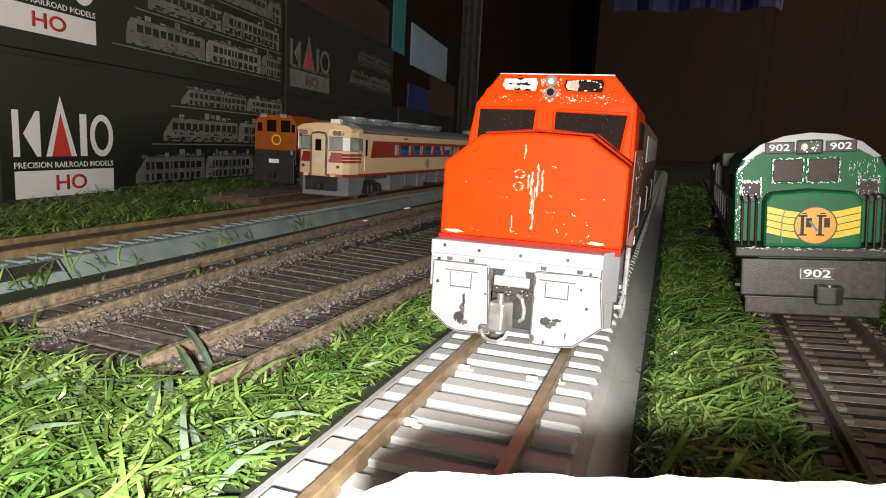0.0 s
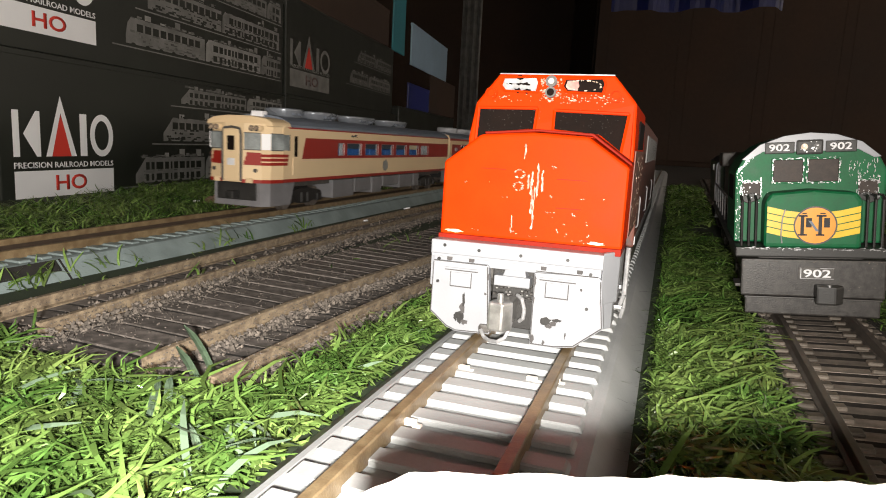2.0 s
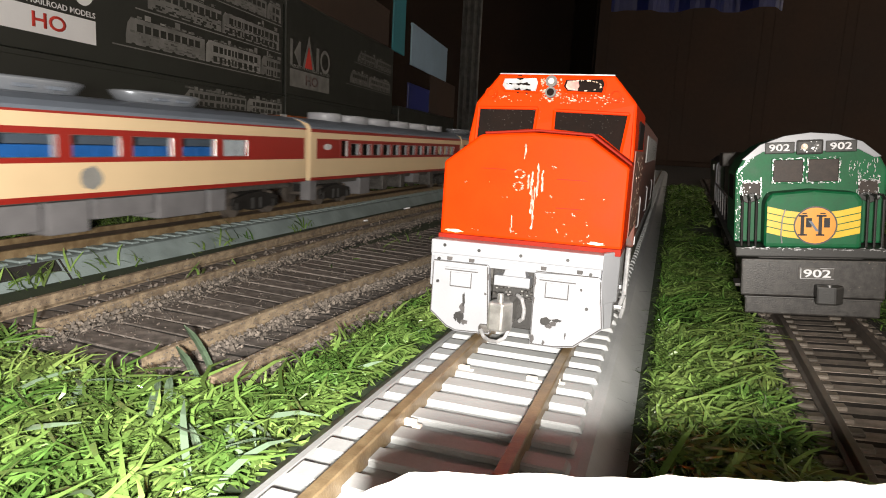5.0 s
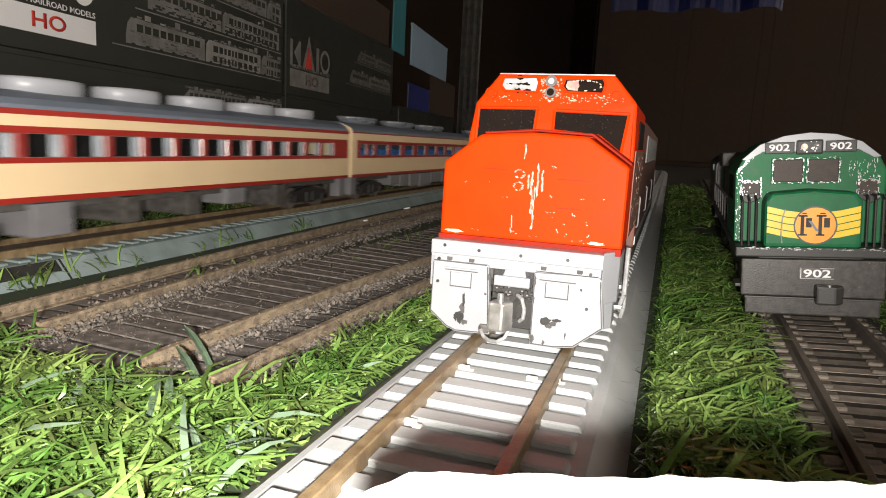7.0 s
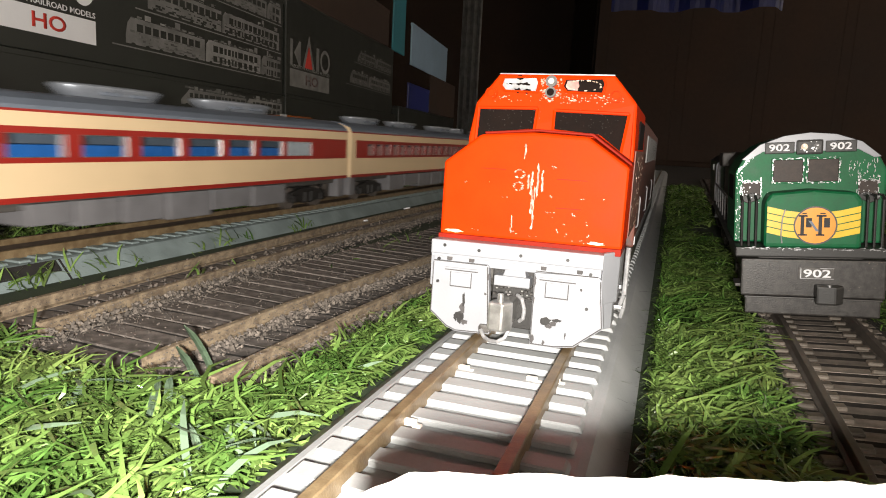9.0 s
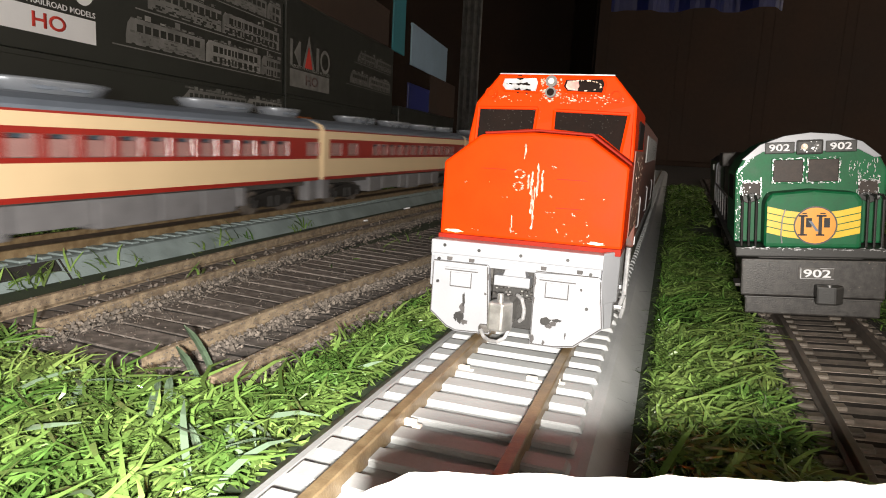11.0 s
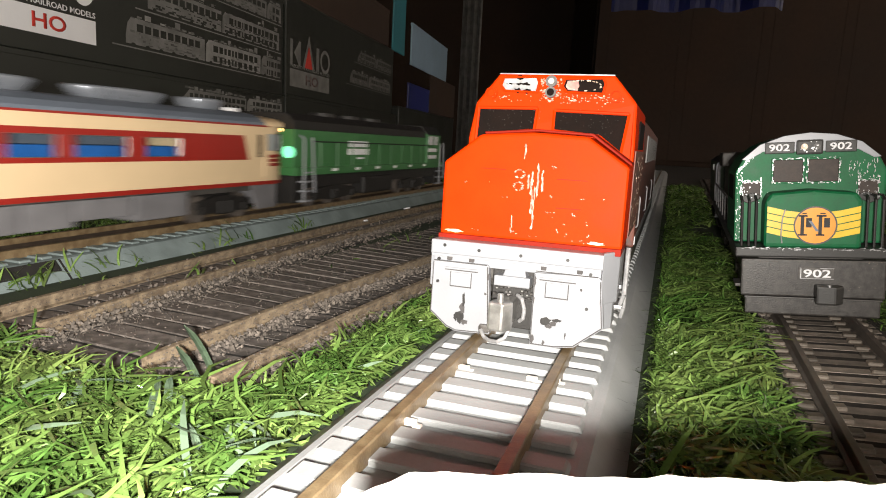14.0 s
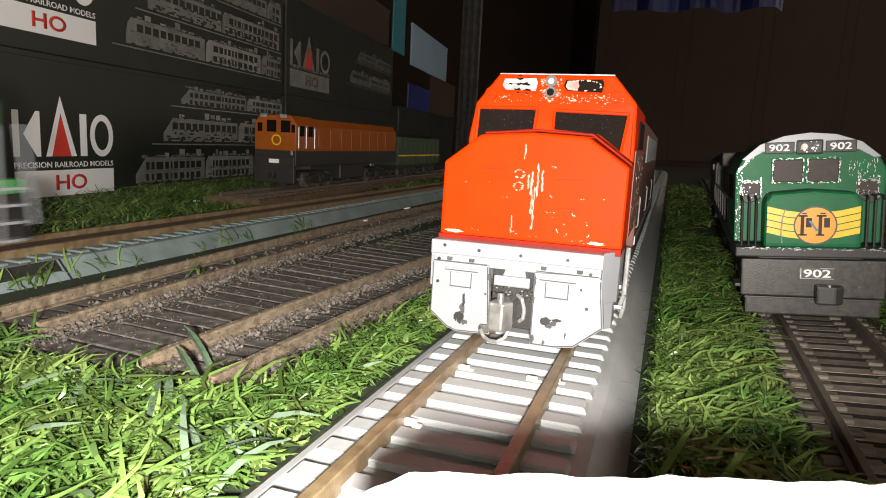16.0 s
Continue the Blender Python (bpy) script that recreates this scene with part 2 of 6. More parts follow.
def track(name, label, line, s0, s1, rail_mat, kind, starts=(None, None), roadbed="roadbed", pieces=(0, 0), chairs=False):
    """A track of rails, sleepers and bed. kind: moulded (grey roadbed) or flex (sleepers in gravel)."""
    t = empty(name, pose(0, 0, 0), label, "track", kind="structure")
    for c, st in zip((-8.75, 8.75) if kind != "bare" else (), starts):
        part("rail", sweep(line, block_rail(c) if kind == "moulded" else rail_profile(c, 3.2, 1.0 if chairs else 1.35), s0 if st is None else st, s1, 12), rail_mat, t)
    if kind == "moulded":
        if roadbed == "roadbed_dull":
            part("dust_strip", sweep(line, [(-7.7, -2.6), (7.7, -2.6), (7.2, -1.75), (-7.2, -1.75)], s0, s1, 12), "rust_dust", t)
        prof = [(-24.5, -9), (22.5, -9), (17.5, -3.2), (16.3, -2.9), (-16.3, -2.9), (-17.5, -3.2)]
        part("roadbed", sweep(line, prof, s0, s1, 12), roadbed, t)
        top = -2.25 if roadbed == "roadbed_dull" else -1.8
        pitch, tie = 7.0, prism([(-15.6, -3.0), (15.6, -3.0), (15.0, top), (-15.0, top)], "y", -1.9, 1.9, 0.25, seg=1)
        tie_mat = roadbed
    else:
        prof = [(-20, -5), (20, -5), (14.2, -3.2), (-14.2, -3.2)]
        part("bed", sweep(line, prof, s0, s1, 12), "bed_brown" if chairs else "bed_dark", t)
        pitch, tie = 6.2, box(-14.6, 14.6, *((-1.9, 1.9) if chairs else (-2.5, 2.5)), -4.6, -3.1, 0.05, seg=1)
        tie_mat = "tie_grey" if chairs else "tie"
        chair = mesh_of(box(-1.5, 1.5, -1.3, 1.3, -3.2, -2.3, 0.25, seg=1), "chair", "rail_chair")
    me = mesh_of(tie, tie_mat, "sleeper")
    far = None
    n = int((s1 - s0) / pitch)
    for i in range(n):
        s = s0 + (i + 0.5) * pitch
        m = line.place(s, random.uniform(-0.2, 0.2)) @ pose(0, 0, random.uniform(-0.1, 0.05) * MM, 0, 0, random.uniform(-1, 1) if kind == "flex" else 0)
        if pieces[0] <= s <= pieces[1]:
            shared("sleeper", me, t, m)
            if chairs and s < 60:
                for x in (-11.4, -6.3, 6.3, 11.4):
                    shared("rail_chair", chair, t, m @ pose((x + random.uniform(-0.3, 0.3)) * MM, 0, 0, 0, 0, random.uniform(-6, 6)))
        else:
            far = far or bmesh.new()
            k = len(far.verts)
            far.from_mesh(me)
            far.verts.ensure_lookup_table()
            for v in far.verts[k:]:
                v.co = (m @ v.co) / MM
    if far:
        tagged(part("sleeper_row", far, tie_mat, t), kind="stuff")
    return t


# ---- ground and room ----
def sleeper_bed():
    """Sleepers without rails between the two old tracks."""
    t = empty("track_bare", pose(0, 0, 0), "dark sleepers without rails between the old tracks", "track", kind="structure")
    ln = Line(-70.5, 122.5, 16.6, 0.03, -5.0)
    part("bed", sweep(ln, [(-20, -5), (20, -5), (15, -3.55), (-15, -3.55)], 0, 400, 12), "bed_dark", t)
    me = mesh_of(box(-15.5, 15.5, -2.85, 2.85, -4.8, -3.15, 0.06, seg=1), "tie", "sleeper")
    for i in range(54):
        m = ln.place(3.5 + i * 7.2, random.uniform(-0.5, 0.5), random.uniform(-0.15, 0.1)) @ pose(0, 0, 0, 0, random.uniform(-0.5, 0.5), -6 + random.uniform(-1.5, 1.5))
        shared("sleeper", me, t, m)


def ground():
    part("ground", box(-1500, 4200, -2200, 3300, -60, -9.0), "board").data.name = "ground"
    tagged(bpy.data.objects["ground"], "dark baseboard under the model railway", "ground", kind="structure")
    # South and east sides are left open so the ambient fill gets in.
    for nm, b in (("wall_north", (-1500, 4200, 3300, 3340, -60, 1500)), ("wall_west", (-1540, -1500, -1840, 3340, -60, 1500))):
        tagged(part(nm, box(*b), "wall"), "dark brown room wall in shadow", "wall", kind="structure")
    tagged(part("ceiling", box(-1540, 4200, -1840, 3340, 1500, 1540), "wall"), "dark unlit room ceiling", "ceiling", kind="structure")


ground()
track("track_main", "grey moulded roadbed track with rusty rails", MAIN, -40, 1500, "rail", "moulded", pieces=(-40, 260))
track("track_near", "old flex track with dark sleepers and dusty rails", NEAR, 0, 215, "rail_pale", "flex", starts=(3.0, 0.0), pieces=(0, 215))
track("track_middle", "old flex track with gravel and dusty rails", MIDDLE, -60, 420, "rail_pale", "flex", starts=(-60, -3.0), pieces=(-20, 420))
sleeper_bed()
express = track("track_express", "blue-grey moulded roadbed track with rusty rails", EXPRESS, -2150, 2300, "rail", "moulded", roadbed="roadbed_dull", pieces=(-140, 300))
part("open_slot", sweep(EXPRESS, [(17.7, -3.2), (20.2, -6.1), (20.4, -5.9), (17.9, -2.95)], -150, -88, 62), "bed_dark", express, "dark open slot in the shoulder")
part("joint_line", sweep(EXPRESS, [(17.4, -3.1), (22.3, -8.8), (22.4, -8.6), (17.6, -2.95)], -86.8, -86.2, 1), "bed_dark", express, "joint between roadbed pieces")
track("track_green", "dark flex track with weathered sleepers", GREEN, -60, 1200, "rail_dark", "flex", pieces=(-60, 200), chairs=True)
track("track_back", "blue-grey moulded track under the parked locomotive", BACK, -50, 900, "rail_dark", "moulded", roadbed="rust_dust", pieces=(-50, 100))

# ---- further mesh helpers ----
def pane_material(name, tint, gloss):
    m = bpy.data.materials.new(name)
    m.use_nodes = True
    n, l = m.node_tree.nodes, m.node_tree.links
    n.remove(n["Principled BSDF"])
    a, b, x = n.new("ShaderNodeBsdfTransparent"), n.new("ShaderNodeBsdfGlossy"), n.new("ShaderNodeMixShader")
    a.inputs["Color"].default_value = (*tint, 1)
    b.inputs["Roughness"].default_value = 0.08
    x.inputs["Fac"].default_value = gloss
    l.new(a.outputs[0], x.inputs[1])
    l.new(b.outputs[0], x.inputs[2])
    l.new(x.outputs[0], n["Material Output"].inputs["Surface"])
    return m


M["pane"] = pane_material("clear window pane", (0.86, 0.9, 0.92), 0.07)

FRONT = Matrix(((1, 0, 0), (0, 0, -1), (0, 1, 0)))  # faces -y
SIDE = Matrix(((0, 0, 1), (1, 0, 0), (0, 1, 0)))  # faces +x


def text(name, s, mat, parent, face, origin, width, height, label="", thick=0.06):
    """Letters from the built-in font, fitted into width by height, starting at origin."""
    c = bpy.data.curves.new("t", "FONT")
    c.body, c.size, c.extrude, c.resolution_u, c.offset = s, 1.0, 0.0, 3, 0.022
    o = bpy.data.objects.new("t", c)
    scene.collection.objects.link(o)
    bpy.context.view_layer.update()
    me = bpy.data.meshes.new_from_object(o.evaluated_get(bpy.context.evaluated_depsgraph_get()))
    bpy.data.objects.remove(o)
    bpy.data.curves.remove(c)
    bm = bmesh.new()
    bm.from_mesh(me)
    bpy.data.meshes.remove(me)
    xs, ys = [v.co.x for v in bm.verts], [v.co.y for v in bm.verts]
    x0, y0, kx, ky = min(xs), min(ys), width / (max(xs) - min(xs)), height / (max(ys) - min(ys))
    for v in bm.verts:
        v.co = Vector(origin) + face @ Vector(((v.co.x - x0) * kx, (v.co.y - y0) * ky, 0))
    r = bmesh.ops.extrude_face_region(bm, geom=bm.faces[:])
    d = face @ Vector((0, 0, thick))
    for g in r["geom"]:
        if isinstance(g, bmesh.types.BMVert):
            g.co += d
    return part(name, bm, mat, parent, label)


def plate(poly, face, origin, thick=0.08, bm=None):
    """A thin raised shape, drawn in the face's own x and y."""
    t = bmesh.new()
    lo = [t.verts.new(Vector(origin) + face @ Vector((x, y, 0))) for x, y in poly]
    hi = [t.verts.new(Vector(origin) + face @ Vector((x, y, thick))) for x, y in poly]
    k = len(poly)
    t.faces.new(lo)
    t.faces.new(hi[::-1])
    for i in range(k):
        t.faces.new((lo[i], lo[(i + 1) % k], hi[(i + 1) % k], hi[i]))
    return merge(bm, t)


def rect(x0, x1, y0, y1):
    return [(x0, y0), (x1, y0), (x1, y1), (x0, y1)]


def disc(cx, cy, rx, ry, n=28):
    return [(cx + rx * math.cos(2 * math.pi * i / n), cy + ry * math.sin(2 * math.pi * i / n)) for i in range(n)]


def blotch(cx, cy, rx, ry, n=11, rough=0.45):
    return [(cx + rx * random.uniform(1 - rough, 1 + rough) * math.cos(2 * math.pi * i / n), cy + ry * random.uniform(1 - rough, 1 + rough) * math.sin(2 * math.pi * i / n)) for i in range(n)]


def ring(cx, cy, rx, ry, w, face, origin, thick=0.08, n=28):
    t = bmesh.new()
    loops = []
    for z, k in ((0, 1), (0, 0), (thick, 0), (thick, 1)):
        loops.append([t.verts.new(Vector(origin) + face @ Vector((cx + (rx - w * k) * math.cos(2 * math.pi * i / n), cy + (ry - w * k) * math.sin(2 * math.pi * i / n), z))) for i in range(n)])
    for a in range(4):
        p, q = loops[a], loops[(a + 1) % 4]
        for i in range(n):
            t.faces.new((p[i], p[(i + 1) % n], q[(i + 1) % n], q[i]))
    return t


def facet(p, q, u0, u1, z0, z1, lift, thick, bm=None, skew=0.0):
    """A panel on the upright face that runs from p to q (x, y); lift stands it off outwards."""
    p, q = Vector((*p, 0)), Vector((*q, 0))
    d = (q - p).normalized()
    out = Vector((d.y, -d.x, 0))
    t = bmesh.new()
    vs = []
    for k in (lift, lift + thick):
        for u, z, sk in ((u0, z0, 0), (u1, z0, 0), (u1, z1, skew), (u0, z1, skew)):
            vs.append(t.verts.new(p + d * (u + sk) + out * k + Vector((0, 0, z))))
    for f in ((0, 1, 2, 3), (7, 6, 5, 4), (0, 4, 5, 1), (1, 5, 6, 2), (2, 6, 7, 3), (3, 7, 4, 0)):
        t.faces.new([vs[i] for i in f])
    return merge(bm, t)


def wheelset(parent, y, r=5.5, x=8.75, z=None, mat="rail_dark"):
    z = r if z is None else z
    bm = rod((-x - 1.4, y, z), (-x + 1.0, y, z), r, seg=20)
    rod((x - 1.0, y, z), (x + 1.4, y, z), r, bm, 20)
    rod((-x, y, z), (x, y, z), 1.0, bm, 8)
    rod((-x + 0.9, y, z), (-x + 1.5, y, z), r + 0.5, bm, 20)
    rod((x - 1.5, y, z), (x - 0.9, y, z), r + 0.5, bm, 20)
    return part("wheelset", bm, mat, parent)


def bogie(parent, y, half, r=5.0, mat="black", axles=2):
    b = part("bogie", box(-8, 8, y - half + 2, y + half - 2, 6, 11, 0.5), mat, parent)
    bm = bmesh.new()
    for s in (-1, 1):
        prism([(y - half - 4, 5.5), (y - half + 5, 3.6), (y - 4, 2.6), (y + 4, 2.6), (y + half - 5, 3.6), (y + half + 4, 5.5), (y + half + 3, 8.5), (y + 5, 10.5), (y - 5, 10.5), (y - half - 3, 8.5)], "x", s * 12 - 1, s * 12 + 1, 0.4, bm)
        for k in range(axles):
            yy = y - half + 2 * half * k / (axles - 1)
            box(s * 12.4 - 1.6, s * 12.4 + 1.6, yy - 2, yy + 2, 3.4, 7, 0.4, bm)
        for k in (-1, 1):
            rod((s * 12.8, y + k * 3, 3.4), (s * 12.8, y + k * 3, 8.2), 1.1, bm)
    part("side_frame", bm, mat, b)
    for k in range(axles):
        wheelset(b, y - half + 2 * half * k / (axles - 1), r)
    return b


# ---- the orange locomotive on the main track ----
def orange_locomotive():
    t = empty("diesel_locomotive", MAIN.place(25, -0.4), "glossy orange-red model diesel locomotive with white snowplough", "locomotive")
    nose = prism([(-17.5, 19.2), (-17.6, 33.4), (-10.6, 38.9), (-0.6, 39.7), (9.6, 39.3), (17.3, 34.2), (17.3, 19.2)], "y", 3, 17.5, 0.7, seg=3)
    for v in nose.verts:
        if v.co.y < 8:
            v.co.y += max(0, (v.co.z - 20)) * 0.06
    nose = part("nose", nose, "orange", t)
    # The visor's dark colour stands for the shadow line below the windscreens.
    part("nose_visor", prism([(-10.9, 39.0), (-0.6, 39.9), (9.8, 39.5), (17.4, 34.3), (17.5, 34.8), (10.0, 40.0), (-0.6, 40.4), (-11.1, 39.5)], "y", 8.5, 16.4, 0.15, seg=1), "orange_edge_shade", nose)
    cabp = [(-17.0, 19.2), (-16.6, 38.5), (-15.6, 45.6), (-11.0, 51.6), (12.2, 51.6), (16.9, 46.2), (17.2, 38.5), (17.2, 19.2)]
    cab = prism(cabp, "y", 16, 62, 0.6, seg=3)
    for v in cab.verts:
        if v.co.y < 22:
            v.co.y += max(0, (v.co.z - 38)) * 0.1
    cab = part("cab", cab, "orange", t)
    body = part("body", prism([(-17.0, 12), (-17.0, 44.5), (-12, 50.6), (12, 50.6), (17.0, 44.5), (17.0, 12)], "y", 61, 246, 0.5), "side_shade", t)
    part("roof_hatch", box(-9, 9, 80, 228, 50.4, 52.0, 0.5), "dirty_black", body)
    for y in (100, 140, 180, 215):
        part("roof_fan", rod((0, y, 51.5), (0, y, 53.4), 6.5, seg=24), "dirty_black", body)
    for s in (-1, 1):
        bm = None
        for i in range(22):
            bm = box(s * 17.1 - 0.25, s * 17.1 + 0.25, 90 + i * 6, 94.6 + i * 6, 34, 42, 0, bm)
        part("side_grille", bm, "dirty_black", body)
        part("side_stripe", box(s * 17.08 - 0.1, s * 17.08 + 0.1, 62, 245, 12.6, 14.8), "silver", body)
        part("side_sill", box(s * 16.2 - 0.8, s * 16.2 + 0.8, 6, 246, 9, 12), "dirty_black", t)
    # cab windows, standing in the raked front
    R = Matrix.Rotation(math.atan(0.1), 3, "X")
    F = R.inverted() @ FRONT if (R.inverted() @ FRONT @ Vector((0, 1, 0))).y > 0 else R @ FRONT
    o = (0, 15.93, 38.0)
    for poly in ([(-15.0, -1.2), (-14.8, 6.6), (-2.5, 6.8), (-2.8, 2.3), (-10.6, 1.5), (-12.3, -0.2)], [(1.0, 2.4), (1.0, 6.5), (15.6, 6.2), (14.7, -1.6), (10.2, 1.7)]):
        w = part("windscreen", plate(poly, F, o, 0.10), "glass_dark", cab, "smoked dark windscreen")
        cx, cy = sum(p[0] for p in poly) / len(poly), sum(p[1] for p in poly) / len(poly)
        bm = None
        for a, b in zip(poly, poly[1:] + poly[:1]):
            pa, pb = Vector(o) + F @ Vector((*a, 0.12)), Vector(o) + F @ Vector((*b, 0.12))
            bm = rod(pa, pb, 0.32, bm, 6)
        part("window_gasket", bm, "orange", w)
    for x0, x1, mt in ((-10.2, -2.9, "silver"), (2.4, 10.3, "glass_dark")):
        nb = part("number_board", plate([(x0 + 0.8, 10.4), (x0, 11.3), (x0 + 0.4, 12.6), (x1 - 0.4, 12.8), (x1, 12.0), (x1 - 0.3, 10.2)], F, o, 0.18), mt, cab, "worn silver and black number board")
        pts = [Vector(o) + F @ Vector((a, b, 0.15)) for a, b in ((x0 + 0.5, 10.2), (x0 - 0.3, 11.3), (x0 + 0.3, 12.9), (x1 - 0.3, 13.1), (x1 + 0.3, 12.0), (x1, 10.0), (x0 + 0.5, 10.2))]
        part("board_rim", wire(pts, 0.22), "orange", nb)
        mid = (x0 + x1) / 2
        if mt == "silver":
            bm = None
            for i in range(14):
                bm = plate(blotch(mid + random.gauss(0.2, 1.5), random.gauss(11.5, 0.16), random.uniform(0.15, 0.6), random.uniform(0.06, 0.2)), F, o, 0.2 + 0.004 * i, bm)
            for x, z in ((mid, 12.9), (mid - 0.4, 10.3), (mid + 1.6, 10.2)):
                bm = plate(blotch(x, z, 0.8, 0.45), F, o, 0.26, bm)
            part("paint_chip_glint", bm, "glass_dark", nb)
        else:
            part("faded_patch", plate([(x0 + 0.9, 10.6), (x0 + 0.4, 11.3), (x0 + 0.7, 12.4), (x0 + 2.7, 12.5), (x0 + 3.1, 11.4), (x0 + 2.6, 10.5)], F, o, 0.22), "board_pink", nb, "faded pink patch")
            bm = None
            for i in range(34):
                a = random.uniform(0, 6.28)
                bm = plate(blotch(mid + 3.4 * math.cos(a), 11.5 + 1.0 * math.sin(a), random.uniform(0.08, 0.3), random.uniform(0.06, 0.16)), F, o, 0.24 + 0.002 * i, bm)
            part("paint_chip_glint", bm, "chip", nb)
    lamp = part("headlight", rod(Vector(o) + F @ Vector((-0.1, 12.2, -0.2)), Vector(o) + F @ Vector((-0.1, 12.2, 0.7)), 1.15, seg=18), "dirty_black", cab, "worn twin headlight")
    part("headlight_lens", rod(Vector(o) + F @ Vector((-0.1, 12.2, 0.4)), Vector(o) + F @ Vector((-0.1, 12.2, 0.75)), 0.6, seg=14), "steel", lamp)
    lamp = part("headlight", rod(Vector(o) + F @ Vector((-0.1, 10.0, -0.2)), Vector(o) + F @ Vector((-0.1, 10.0, 0.7)), 1.1, seg=18), "dirty_black", cab, "worn twin headlight")
    part("headlight_lens", rod(Vector(o) + F @ Vector((-0.1, 10.0, 0.4)), Vector(o) + F @ Vector((-0.1, 10.0, 0.75)), 0.75, seg=14), "glass_dark", lamp)
    for x in (12.8, -12.4):
        ml = part("marker_light", rod(Vector(o) + F @ Vector((x, 9.6, -0.2)), Vector(o) + F @ Vector((x, 9.6, 0.3)), 0.75, seg=14), "orange", cab)
        part("light_rim", ring(x, 9.6, 1.25, 1.25, 0.28, F, o, 0.4), "orange", ml)
    for w0, w1 in ((-13.0, -1.6), (2.4, 13.6)):
        bm = None
        for k in range(60):
            bm = plate(blotch(random.uniform(w0, w1), random.uniform(1.2, 7.0), random.uniform(0.03, 0.09), random.uniform(0.03, 0.08), 6), F, o, 0.16 + 0.0004 * k, bm)
        part("dust_speck", bm, "dust", cab, "dust on the dark cab glass")
    part("roof_edge", box(-11, 12.2, 17.4, 18.0, 51.5, 51.75, 0.08), "silver", cab, "worn silver roof edge")
    # chips, scratches and cast marks on the nose
    NF = Matrix.Rotation(-math.atan(0.06), 3, "X") @ FRONT
    bm = None
    no = (0, 2.97, 20.0)
    for x, z0, z1, w in ((-1.7, 15.0, 17.2, 0.24), (1.1, 9.6, 13.8, 0.2), (1.0, 8.4, 11.8, 0.24), (0.1, 5.2, 11.4, 0.26), (0.0, 8.6, 12.4, 0.22), (1.9, 9.2, 12.6, 0.3), (0.55, 2.0, 9.8, 0.26), (-3.3, 0.9, 4.1, 0.18), (-0.7, 9.8, 11.8, 0.24)):
        z = z0
        while z < z1:
            d = random.uniform(0.5, 1.4)
            bm = plate(blotch(x + random.uniform(-0.14, 0.14), z, w * random.uniform(0.35, 0.8), d / 2), NF, no, 0.1, bm)
            z += d * 0.72
    for k, (x, z, n, sx) in enumerate(((3.9, 13.4, 6, 0.3), (3.7, 8.0, 5, 0.4), (-12.9, 9.9, 3, 0.2), (-8.2, 10.1, 2, 0.15), (-4.9, 7.3, 4, 0.35), (9.6, 8.1, 3, 0.4), (13.4, 8.4, 2, 0.2), (3.6, 5.0, 9, 0.8), (8.0, 5.1, 6, 0.5),
                                       (6.4, 3.2, 4, 0.3), (10.8, 3.6, 4, 0.25), (5.4, 1.7, 6, 0.25), (6.8, 1.1, 4, 0.3), (10.9, 1.2, 5, 0.3), (-2.4, 0.9, 7, 0.6), (-10, 0.9, 5, 0.6), (1.5, 0.5, 5, 1.5), (9.5, 0.3, 8, 2.0))):
        for i in range(n * 2 // 3):
            bm = plate(blotch(x + random.gauss(0, sx), z + random.gauss(0, 0.2), random.uniform(0.04, 0.14), random.uniform(0.04, 0.11)), NF, no, 0.09 + 0.0005 * (k + i), bm)
    part("paint_chip_glint", bm, "chip", nose, "silvery scratches and paint chips")
    bm = None
    for x, z in ((-2.4, 11.9), (-2.5, 9.6)):
        bm = merge(bm, ring(x, z, 0.95, 0.8, 0.3, NF, no, 0.3))
    part("cast_ring", bm, "orange", nose)
    bm = None
    for k in range(46):
        a, c = random.uniform(0, 6.28), random.choice((11.9, 9.6))
        bm = plate(blotch(-2.45 + 0.85 * math.cos(a) + random.gauss(0, 0.1), c + 0.75 * math.sin(a), random.uniform(0.05, 0.22), random.uniform(0.05, 0.16), 8), NF, no, 0.31 + 0.0006 * k, bm)
    part("paint_chip_glint", bm, "chip", nose)
    for x0, x1, z in ((-10, -5.2, 12.5), (4.6, 10.2, 11.3), (4.8, 9.4, 6.0)):
        part("panel_line", plate(rect(x0, x1, z, z + 0.1), NF, no, 0.08), "orange_edge_shade", nose)
    bm = None
    for k in range(110):
        x = random.uniform(1.5, 14.5) if random.random() < 0.75 else random.uniform(-12.5, 1.5)
        bm = plate(blotch(x, random.gauss(9.0, 0.5), random.uniform(0.05, 0.2), random.uniform(0.04, 0.13), 8), F, o, 0.1 + 0.0005 * k, bm)
    for k in range(60):
        x = random.gauss(-0.1, 1.0)
        bm = plate(blotch(x, random.uniform(8.3, 13), random.uniform(0.06, 0.3), random.uniform(0.06, 0.25)), F, o, 0.14 + 0.0005 * k, bm)
    part("paint_chip_glint", bm, "chip", cab, "silvery scratches and paint chips")
    for x0, x1 in ((-16.3, -13), (11.4, 14.4)):
        part("bare_edge", plate(blotch((x0 + x1) / 2, 0.1, (x1 - x0) / 2, 0.3, 16, 0.4), NF, no, 0.14), "cream", nose, "pale worn paint along the edge")
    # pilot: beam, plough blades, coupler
    part("nose_skirt", box(-17.6, 17.3, 2.4, 17, 18.2, 19.5, 0.2), "orange_edge_shade", t)
    pilot = part("pilot_beam", box(-17.8, 14.7, -0.9, 2.6, 15.9, 18.7, 0.35), "white_paint", t, "white bumper beam with bolt holes")
    part("beam_lip", box(-17.5, 14.4, -1.25, -0.85, 15.6, 16.1, 0.1), "white_paint", pilot)
